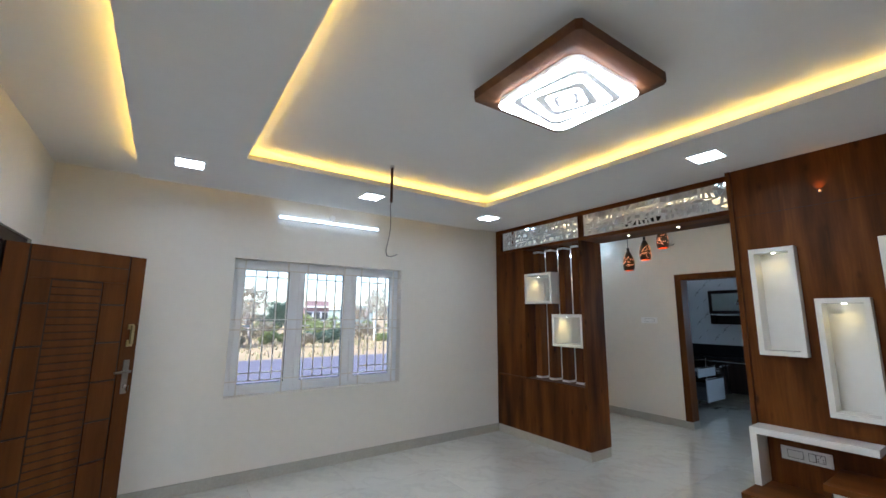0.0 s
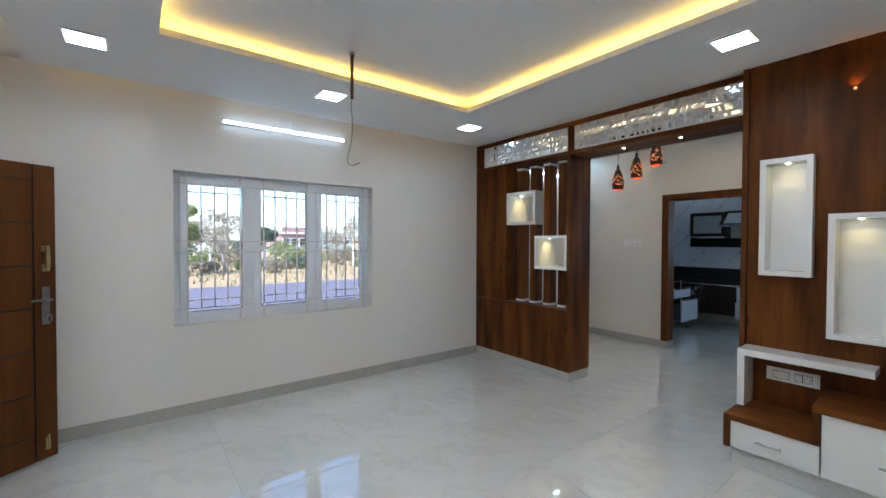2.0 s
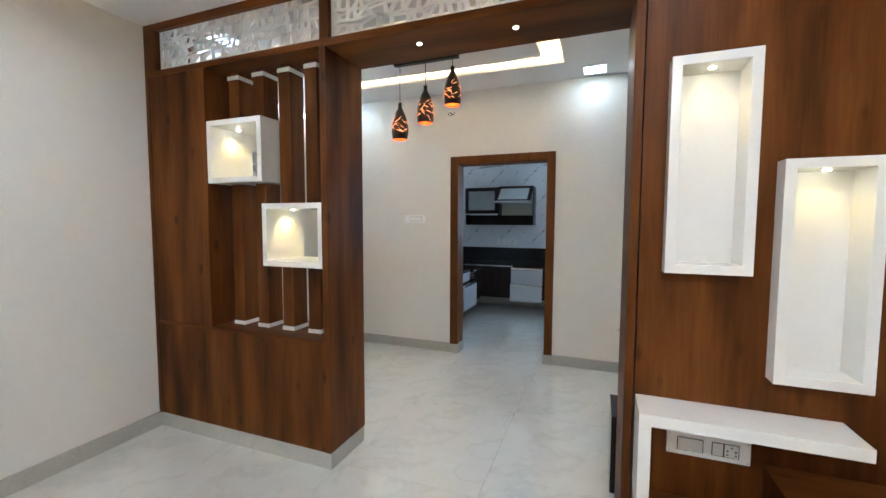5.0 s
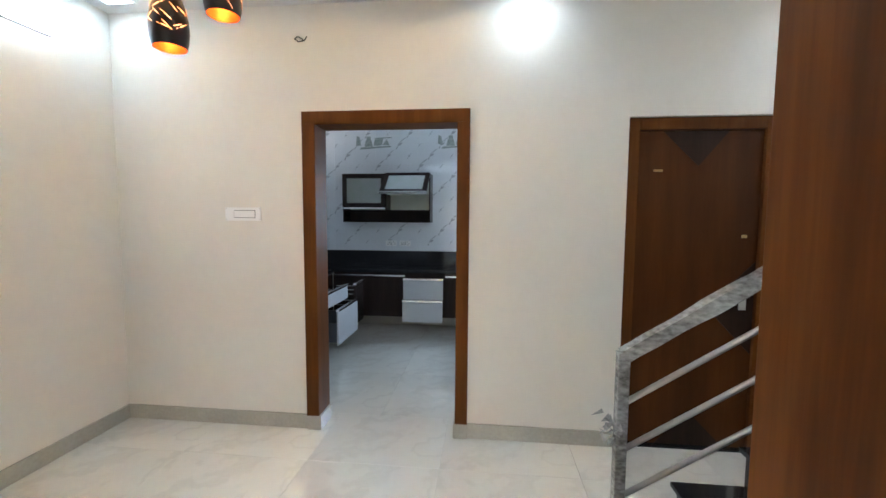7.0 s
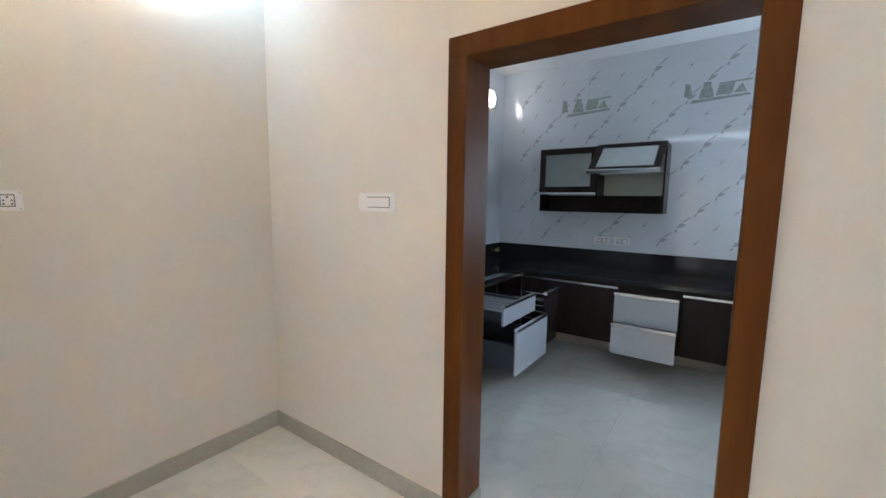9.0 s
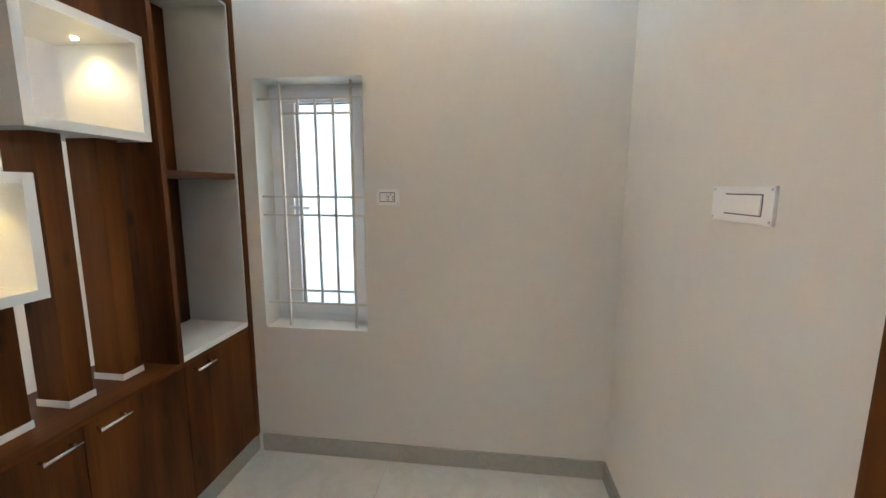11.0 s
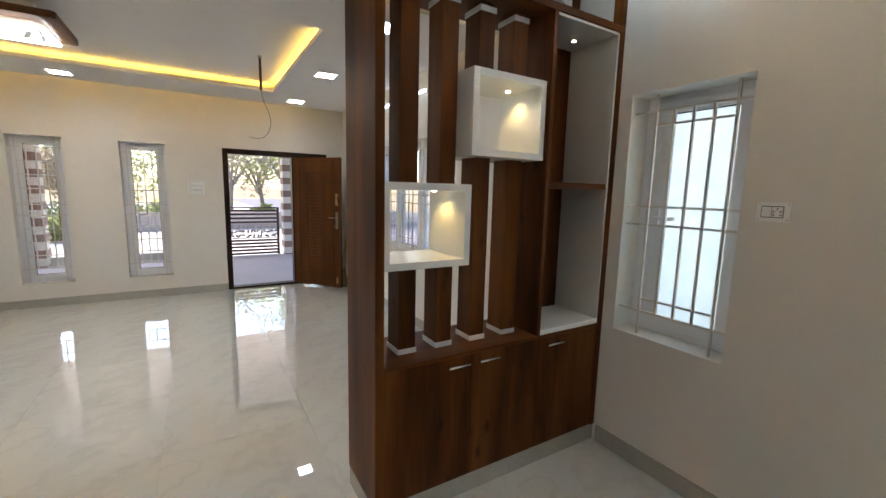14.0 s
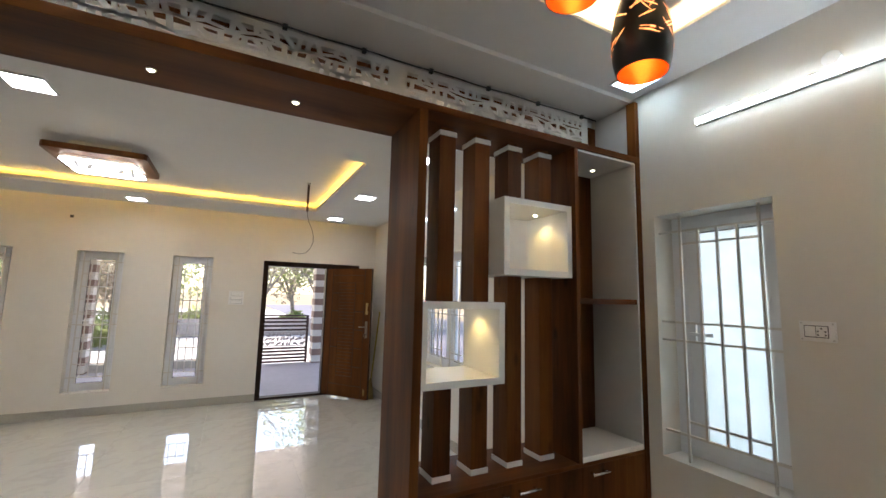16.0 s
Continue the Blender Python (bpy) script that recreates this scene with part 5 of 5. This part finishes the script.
flap(5.795, 6.388, 0)
flap(5.186, 5.791, 52)
switch_plate("switch_socket", "x", KX, -1, 5.50, 5.66, 1.05, 1.13, [(0.16, 0.45, "s"), (0.5, 0.8, "o")], "white kitchen socket plate above the worktop upstand")
switch_plate("switch_socket", "x", KX, -1, 5.70, 5.86, 1.05, 1.13, [(0.16, 0.45, "s"), (0.5, 0.8, "o")], "white kitchen socket plate above the worktop upstand")
# round exhaust vent: a glowing disc stands in for the daylight through it
rw = thing("wall_light", (11.277, 7.0, 2.63), "round kitchen exhaust vent, its daylight made by a glowing disc", "wall light")
bm = bmesh.new()
cyl(bm, (11.277, 7.0, 2.63), (11.277, 6.975, 2.63), 0.105, 32)
part("base", bm, PLASTIC, rw, "", 0.003)
bm = bmesh.new()
cyl(bm, (11.277, 6.976, 2.63), (11.277, 6.955, 2.63), 0.095, 32, 0.08)
part("diffuser", bm, glow("vent_daylight", (1.0, 0.93, 0.88), 2.0), rw, "glowing disc standing in for daylight")
# unseen blockers, added to keep direct sun out of the kitchen opening
box_solid("sunshade", (11.88, 13.1, 3.4, 4.9, 2.16, 2.26), CONC, "unseen slab added to keep sun out of the kitchen opening", "sunshade", "")
box_solid("sunshade", (11.88, 13.1, 3.3, 3.4, 0.9, 2.26), CONC, "unseen side fin added to keep sun out of the kitchen opening", "sunshade", "")

# ---- outdoors ----
DRY = mat("dry_grass_ground", (0.30, 0.19, 0.115), 0.95, noise_scale=0.25, second=(0.26, 0.20, 0.09), bump=0.5, bump_scale=3)
PAVE = mat("lavender_concrete", (0.105, 0.090, 0.120), 0.8, noise_scale=0.8, vary=0.18, bump=0.2, bump_scale=20)
LEAF1 = see_light(mat("green_leaves", (0.24, 0.30, 0.12), 0.6, noise_scale=1.5, second=(0.36, 0.37, 0.17), vary=0.3), 0.7)
LEAF2 = see_light(mat("dusty_leaves", (0.44, 0.36, 0.30), 0.7, noise_scale=1.5, second=(0.32, 0.29, 0.19), vary=0.3), 0.7)
LEAF3 = see_light(mat("dark_leaves", (0.12, 0.17, 0.12), 0.6, noise_scale=1.5, vary=0.4), 0.45)
BARK = mat("grey_bark", (0.36, 0.30, 0.26), 0.9, noise_scale=6, vary=0.4, bump=0.6, bump_scale=25)
BAND_W = mat("white_cladding_tile", (0.72, 0.68, 0.64), 0.5, noise_scale=8, vary=0.12)
BAND_B = mat("brown_cladding_tile", (0.27, 0.17, 0.14), 0.5, noise_scale=8, vary=0.25)
GATE = mat("brown_gate_paint", (0.075, 0.028, 0.022), 0.4, noise_scale=10, vary=0.25)
GZ = -0.30
bm = bmesh.new()
bx(bm, -900, 900, -900, 900, GZ - 0.2, GZ)
solid("ground", bm, DRY, kind="structure")
bm = bmesh.new()
bx(bm, -60, 60, 9.2, 20.5, GZ, GZ + 0.02)
solid("road", bm, PAVE, kind="structure")
box_solid("porch_floor", (-2.4, 1.35, 0.4, 7.6, GZ, -0.03), mat("pale_porch_tile", (0.52, 0.50, 0.55), 0.6, noise_scale=1.5, vary=0.12))
box_solid("pavement", (-40, -2.4, -20, 9.2, GZ, GZ + 0.03), mat("sunlit_street_concrete", (0.50, 0.45, 0.43), 0.85, noise_scale=0.8, vary=0.2, bump=0.2, bump_scale=20))
box_solid("side_yard", (1.35, 14, 7.23, 9.2, GZ, GZ + 0.05), CONC)
box_solid("porch_ceiling", (-4.3, 1.349, -1.0, 9.0, 2.72, 2.84), mat("pinkish_porch_paint", (0.78, 0.72, 0.68), 0.7, noise_scale=1.2, vary=0.06))
# gate with slats and a cut-out leaf panel
gt = thing("metal_gate", (-1.9, 6.02, -0.03), "dark brown slatted metal gate with a cut-out leaf band", "gate")
for y in (5.52, 6.52):
    box_part("gate_stile", (-1.925, -1.875, y - 0.025, y + 0.025, -0.03, 1.06), GATE, gt)
for z in (0.01, 0.085, 0.16, 0.235, 0.305, 0.72, 0.81, 0.90, 0.98):
    box_part("slat", (-1.915, -1.885, 5.545, 6.495, z - 0.022, z + 0.022), GATE, gt)
box_part("gate_rail", (-1.92, -1.88, 5.545, 6.495, 1.03, 1.06), GATE, gt)
rnd = random.Random(12)
bm = bmesh.new()
bx(bm, -1.91, -1.90, 5.545, 6.495, 0.35, 0.37)
bx(bm, -1.91, -1.90, 5.545, 6.495, 0.65, 0.67)
for k in range(13):
    for j in range(3):
        c = Vector((5.58 + k * 0.073 + rnd.uniform(-0.02, 0.02), 0.41 + j * 0.10 + rnd.uniform(-0.02, 0.02)))
        a = rnd.uniform(0, math.pi)
        pts = [(c.x + r * math.cos(a + t), c.y + r * math.sin(a + t)) for r, t in ((0.055, 0), (0.03, 1.2), (0.055, math.pi), (0.03, math.pi + 1.2))]
        vs_ = [[bm.verts.new((x, y, z)) for y, z in pts] for x in (-1.91, -1.90)]
        bm.faces.new(vs_[0])
        bm.faces.new(vs_[1][::-1])
        for q in range(4):
            bm.faces.new((vs_[0][q], vs_[1][q], vs_[1][(q + 1) % 4], vs_[0][(q + 1) % 4]))
bmesh.ops.recalc_face_normals(bm, faces=bm.faces)
part("leaf_band", bm, mat("pale_gate_paint", (0.42, 0.34, 0.32), 0.5, noise_scale=10, vary=0.2), gt, "cut-out leaf pattern band")


def pillar(y):
    ob = thing("porch_pillar", (-1.9, y, GZ), "square porch pillar clad in white and brown banded tiles", "pillar", "porch pillars")
    n = 22
    for k in range(n):
        z0 = GZ + k * 3.2 / n
        e = 0.006 if k % 2 else 0.0
        box_part("cladding_band", (-2.07 - e, -1.73 + e, y - 0.17 - e, y + 0.17 + e, z0 + 0.001, z0 + 3.2 / n - 0.001), BAND_B if k % 2 else BAND_W, ob, "", 0)


pillar(6.80)
pillar(2.36)
box_solid("compound_wall", (-2.0, -1.85, 2.56, 5.42, GZ, 0.12), CONC, "low white compound wall beside the gate", "wall", "")
PINKWALL = mat("dusty_pink_plaster", (0.60, 0.50, 0.44), 0.85, noise_scale=1.5, vary=0.25, bump=0.3, bump_scale=20)
box_solid("far_compound_wall", (-11.2, -11.0, -8, 14, GZ, 0.45), PINKWALL, "dusty pink roadside compound wall across the street", "wall", "")


def leaf_cloud(name, centres, radii, count, size, seed, material, parent):
    """Many small leaf blades scattered through several uneven clumps."""
    rng = np.random.default_rng(seed)
    k = rng.integers(0, len(centres), count)
    d = rng.normal(size=(count, 3))
    d /= np.linalg.norm(d, axis=1)[:, None]
    rr = rng.uniform(0.35, 1.0, count) ** 0.6
    c = np.array(centres)[k] + d * (np.array(radii)[k] * rr)[:, None] * np.array([1, 1, 0.8])
    a = rng.normal(size=(count, 3))
    a /= np.linalg.norm(a, axis=1)[:, None]
    b = np.cross(a, rng.normal(size=(count, 3)))
    b /= np.linalg.norm(b, axis=1)[:, None]
    s = size * rng.uniform(0.5, 1.4, count)[:, None]
    quad = np.stack([c - a * s, c - b * s * 0.45, c + a * s, c + b * s * 0.45], 1).reshape(-1, 3)
    me = bpy.data.meshes.new(name)
    me.from_pydata(quad.tolist(), [], np.arange(count * 4).reshape(-1, 4).tolist())
    me.materials.append(material)
    ob = new(name, me)
    ob.parent = parent
    ob.matrix_parent_inverse = INV[parent]
    return ob


def tree(x, y, h, spread, seed, material, label, count=5200, size=0.085, bare=0.0):
    rnd = random.Random(seed)
    ob = thing("tree", (x, y, GZ), label, "tree")
    bm = bmesh.new()
    top = Vector((x + rnd.uniform(-0.3, 0.3), y + rnd.uniform(-0.3, 0.3), GZ + h * 0.34))
    cyl(bm, (x, y, GZ - 0.05), top, 0.020 * h, 9, 0.014 * h)
    cs, rs = [], []
    for k in range(9):
        a = k * 2.4 + rnd.uniform(-0.4, 0.4)
        e = top + Vector((math.cos(a) * spread * rnd.uniform(0.3, 0.85), math.sin(a) * spread * rnd.uniform(0.3, 0.85), h * rnd.uniform(-0.02, 0.55)))
        mid = top.lerp(e, 0.5) + Vector((0, 0, 0.08 * h))
        st_ = top - Vector((0, 0, h * rnd.uniform(0, 0.15)))
        cyl(bm, st_, mid, 0.009 * h, 6, 0.006 * h)
        cyl(bm, mid, e, 0.006 * h, 6, 0.002 * h)
        for q in range(3):
            cyl(bm, mid.lerp(e, 0.3 + 0.25 * q), e + Vector([rnd.uniform(-0.3, 0.3) * spread for _ in range(3)]), 0.004 * h, 5, 0.0015 * h)
        cs.append(tuple(e))
        rs.append(spread * rnd.uniform(0.28, 0.48))
    part("trunk", bm, BARK, ob)
    leaf_cloud("crown", cs, rs, int(count * (1 - bare)), size, seed, material, ob)


def shrub(x, y, r, seed, material, label):
    rnd = random.Random(seed)
    ob = thing("shrub", (x, y, GZ), label, "shrub")
    cs = [(x + rnd.uniform(-r, r), y + rnd.uniform(-r, r) * 0.6, GZ + r * rnd.uniform(0.35, 0.9)) for _ in range(6)]
    leaf_cloud("foliage", cs, [r * rnd.uniform(0.4, 0.6) for _ in cs], 900, 0.09 + 0.03 * r, seed, material, ob)
    bm = bmesh.new()
    for c in cs:
        cyl(bm, (x, y, GZ - 0.03), c, 0.03, 5, 0.01)
    part("stem", bm, BARK, ob)


tree(4.5, 27, 4.3, 1.35, 1, LEAF1, "bright green roadside tree behind the road")
tree(6.8, 29, 3.9, 1.3, 21, LEAF2, "thin half-bare roadside tree behind the road", bare=0.75)
tree(10.5, 42, 3.1, 1.8, 2, LEAF3, "round dark green tree in the dry field")
tree(12.4, 43, 3.0, 1.6, 3, LEAF3, "dark green tree in the dry field")
tree(21.0, 45, 5.8, 2.6, 4, LEAF2, "tall dusty half-bare tree beyond the field", bare=0.35)
tree(24.5, 46, 5.6, 2.6, 5, LEAF2, "dusty brown tree beyond the field", bare=0.3)
tree(29.0, 48, 6.0, 2.8, 6, LEAF2, "dusty brown tree beyond the field", bare=0.3)
tree(8.8, 50, 3.8, 2.4, 8, LEAF2, "dusty tree at the far side of the field", bare=0.3)
tree(0.5, 40, 4.2, 2.4, 9, LEAF1, "green tree at the edge of the field")
tree(-6, 36, 5.5, 2.8, 7, LEAF1, "green tree at the edge of the field")
rs = random.Random(77)
for k in range(26):
    x, y = -4 + k * 1.7 + rs.uniform(-0.8, 0.8), rs.uniform(26, 34)
    shrub(x, y, rs.uniform(0.5, 1.1), 40 + k, (LEAF1, LEAF2, LEAF1, LEAF2, LEAF3)[k % 5], "low scrubby bush in the dry grass")
for k in range(16):
    shrub(-5 + k * 2.6 + rs.uniform(-0.6, 0.6), rs.uniform(36, 40), rs.uniform(1.0, 1.5), 120 + k, (LEAF1, LEAF1, LEAF2)[k % 3], "leafy green bush at the edge of the dry field")
post0 = thing("fence_post", (0, 0, 0), "white concrete fence post in the dry grass", "fence post", "roadside fence posts")
bm = bmesh.new()
bx(bm, -0.06, 0.06, -0.06, 0.06, -0.05, 1.45)
part("shaft", bm, CONC, post0, "", 0.012)
bm = bmesh.new()
bx(bm, -0.055, 0.055, -0.055, 0.055, 1.45, 1.50)
part("cap", bm, CONC, post0)
for k in range(13):
    copy_thing(post0, pose(-3 + k * 3.1, 31.0, GZ, 0, 0, k * 7))
post0.location = (-6.1, 31.0, GZ)


def house(x, y, w, d, h, material, label):
    ob = thing("house", (x, y, GZ), label, "house")
    box_part("wall", (x - w / 2, x + w / 2, y - d / 2, y + d / 2, GZ, GZ + h), material, ob, "", 0)
    box_part("roof", (x - w / 2 - 0.3, x + w / 2 + 0.3, y - d / 2 - 0.3, y + d / 2 + 0.3, GZ + h, GZ + h + 0.25), CONC, ob, "", 0)
    box_part("parapet", (x - w / 2, x + w / 2, y - d / 2, y - d / 2 + 0.15, GZ + h + 0.25, GZ + h + 0.9), material, ob, "", 0)
    for q in range(3):
        wx = x - w / 2 + w * (q + 0.5) / 3
        for z in (1.0, 4.0):
            if z + 1.2 < h:
                f = box_part("window", (wx - 0.5, wx + 0.5, y - d / 2 - 0.03, y - d / 2 + 0.02, GZ + z, GZ + z + 1.2), UPVC, ob, "", 0)
                box_part("pane", (wx - 0.42, wx + 0.42, y - d / 2 - 0.04, y - d / 2 - 0.028, GZ + z + 0.08, GZ + z + 1.12), DARKHOLE, f, "", 0)


PINK = mat("faded_pink_plaster", (0.30, 0.19, 0.19), 0.85, noise_scale=0.5, vary=0.2)
house(19.3, 60, 3.2, 6, 2.7, PINK, "faded pink single-storey house beyond the field")
house(9, 88, 7, 8, 5.2, CONC, "white flat-roofed house in the distance")
house(39, 95, 8, 8, 2.9, mat("green_plaster", (0.28, 0.33, 0.30), 0.8, noise_scale=0.5, vary=0.2), "low green house beyond the trees")
# west side: street trees and hedge
tree(-14, 9.0, 6.5, 3.2, 11, LEAF1, "leafy green tree behind the street wall", 2400, 0.09)
tree(-13, 6.2, 6.0, 2.6, 12, LEAF2, "dusty half-bare tree behind the street wall", 5200, 0.08, 0.7)
tree(-15, 12.5, 6.5, 3.0, 13, LEAF1, "leafy green tree behind the street wall", 5200, 0.10)
tree(-12.5, 0.5, 5.0, 2.6, 14, LEAF2, "dusty tree behind the street wall", 5200, 0.09, 0.2)
tree(-14, -4, 6.0, 3.0, 15, LEAF1, "leafy green tree behind the street wall", 5200, 0.10)
for k, (x, y, h) in enumerate(((-17, 8.2, 6.5), (-18.5, 11.5, 7), (-19, 5.0, 6.5), (-21, 14.5, 7.5), (-18, 1.0, 6.5), (-20, -5.0, 7))):
    tree(x, y, h, 3.6, 90 + k, (LEAF1, LEAF2)[k % 2], "leafy street tree in hazy sunlight", 3000, 0.11)
for k, (x, y) in enumerate(((-12.6, 7.5), (-12.4, 3.2), (-12.8, 10.5), (-12.3, -1.5), (-9, 1.2))):
    shrub(x, y, 0.9, 70 + k, LEAF1, "green shrub beside the street")
bm = bmesh.new()
rnd = random.Random(33)
for k in range(2600):
    x, y = rnd.uniform(-8, 40), rnd.uniform(20.6, 40)
    h = rnd.uniform(0.12, 0.4)
    a = rnd.uniform(0, math.pi)
    dx, dy = math.cos(a) * 0.05, math.sin(a) * 0.05
    bm.faces.new([bm.verts.new(c) for c in ((x - dx, y - dy, GZ), (x + dx, y + dy, GZ), (x + rnd.uniform(-0.1, 0.1), y, GZ + h))])
solid("dry_grass", bm, mat("straw_grass", (0.26, 0.19, 0.12), 0.9, noise_scale=0.7, second=(0.22, 0.22, 0.10)), "clumps of dry straw grass along the road", "grass", "stuff")

# ---- floor and wall tiles ----


def tile_floor(x0, x1, y0, y1, w, h, material):
    base = bpy.data.objects["floor"]
    nx, ny = math.ceil((x1 - x0) / w), math.ceil((y1 - y0) / h)
    cache = {}
    for i in range(nx):
        for j in range(ny):
            a, b = x0 + i * w, min(x1, x0 + (i + 1) * w)
            c, d = y0 + j * h, min(y1, y0 + (j + 1) * h)
            key = (round(b - a, 3), round(d - c, 3))
            if key not in cache:
                bm = bmesh.new()
                g = 0.0006
                bx(bm, g, key[0] - g, g, key[1] - g, -0.011, 0.0)
                cache[key] = mesh("tile", bm, material)
            ob = new("tile", cache[key])
            ob.location = (a, c, 0)
            ob.parent = base


tile_floor(1.58, 6.62, YS, YN, 0.8, 0.8, TILE)
tile_floor(6.62, 8.81, YS, YN, 0.8, 0.8, TILE)
tile_floor(8.81, 11.65, 3.6, YN, 0.8, 0.8, TILE)
box_solid("threshold_floor", (1.35, 1.58, MD[0], MD[1], -0.011, 0.0), TILE)

kt_cache = {}


def wall_tiles(parent, axis, face, sign, u0, u1, z0, z1, w=0.60, h=0.30):
    base = bpy.data.objects[parent]
    for i in range(math.ceil((u1 - u0) / w)):
        for j in range(math.ceil((z1 - z0) / h)):
            a, b = u0 + i * w, min(u1, u0 + (i + 1) * w)
            c, d = z0 + j * h, min(z1, z0 + (j + 1) * h)
            key = (axis, round(b - a, 3), round(d - c, 3))
            if key not in kt_cache:
                bm = bmesh.new()
                g = 0.0007
                if axis == "x":
                    bx(bm, -0.004, 0.004, g, key[1] - g, g, key[2] - g)
                else:
                    bx(bm, g, key[1] - g, -0.004, 0.004, g, key[2] - g)
                kt_cache[key] = mesh("tile", bm, KTILE)
            ob = new("tile", kt_cache[key])
            ob.location = (face, a, c) if axis == "x" else (a, face, c)
            ob.parent = base


wall_tiles("wall_kitchen_east", "x", KX, -1, 3.6, 7.0, 0.985, 2.97)
wall_tiles("wall_north", "y", YN, -1, 8.72, 11.14, 0.985, 2.97)
wall_tiles("wall_north", "y", YN, -1, 11.42, 11.65, 0.985, 2.97)
wall_tiles("wall_north", "y", YN, -1, 11.14, 11.42, 0.985, 2.49)
wall_tiles("wall_north", "y", YN, -1, 11.14, 11.42, 2.77, 2.97)


def motifs(parent, axis, face, u0, u1, z0, z1, seed):
    """Grey brush-stroke sprigs printed on the tiles, as very thin shapes."""
    rnd = random.Random(seed)
    bm = bmesh.new()

    def q(pts):
        bm.faces.new([bm.verts.new((face, u, z) if axis == "x" else (u, face, z)) for u, z in pts])

    i = 0
    z = z0 + 0.1
    while z < z1 - 0.08:
        u, n_ = u0 + 0.12 + 0.15 * (i % 2), i // 2
        while u < u1 - 0.1:
            s = rnd.uniform(1.25, 1.6) if (i + n_) % 2 else rnd.uniform(0.55, 0.75)
            n_ += 1
            q([(u, z), (u - 0.035 * s, z + 0.012 * s), (u - 0.05 * s, z + 0.03 * s), (u - 0.015 * s, z + 0.034 * s)])
            q([(u - 0.01 * s, z + 0.03 * s), (u - 0.06 * s, z + 0.07 * s), (u - 0.085 * s, z + 0.082 * s), (u - 0.05 * s, z + 0.05 * s)])
            q([(u, z), (u + 0.012 * s, z - 0.018 * s), (u + 0.004 * s, z - 0.03 * s), (u - 0.006 * s, z - 0.01 * s)])
            u += 0.30
        z += 0.15
        i += 1
    ob = new("motif", mesh("motif", bm, MOTIF))
    ob.parent = bpy.data.objects[parent]
    tagged(ob, "grey printed leaf sprigs", "", "", "stuff")


motifs("wall_kitchen_east", "x", KX - 0.0046, 3.62, 6.98, 1.0, 2.9, 1)
motifs("wall_north", "y", YN - 0.0046, 8.85, 11.0, 1.0, 2.9, 2)
# two picture tiles of jars and fruit, near the ceiling
for yc in (6.11, 4.95):
    bm = bmesh.new()
    X = KX - 0.0048
    for pts in (((0.10, 0), (-0.32, 0.02), (-0.34, 0.0), (0.12, -0.03)), ((0.05, 0.01), (-0.07, 0.01), (-0.05, 0.10), (0.03, 0.10)), ((0.02, 0.10), (-0.04, 0.10), (-0.04, 0.15), (0.02, 0.15)),
                ((-0.08, 0.02), (-0.20, 0.03), (-0.22, 0.12), (-0.10, 0.11)), ((-0.21, 0.03), (-0.31, 0.03), (-0.27, 0.11)), ((-0.10, 0.115), (-0.34, 0.125), (-0.34, 0.14), (-0.10, 0.13)), ((0.17, 0.04), (0.10, 0.02), (0.12, 0.14), (0.16, 0.16))):
        bm.faces.new([bm.verts.new((X, yc + u, 2.44 + z)) for u, z in pts])
    ob = new("picture_tile", mesh("picture_tile", bm, mat("grey_green_print", (0.46, 0.52, 0.50), 0.1, noise_scale=25, vary=0.4)))
    ob.parent = bpy.data.objects["wall_kitchen_east"]
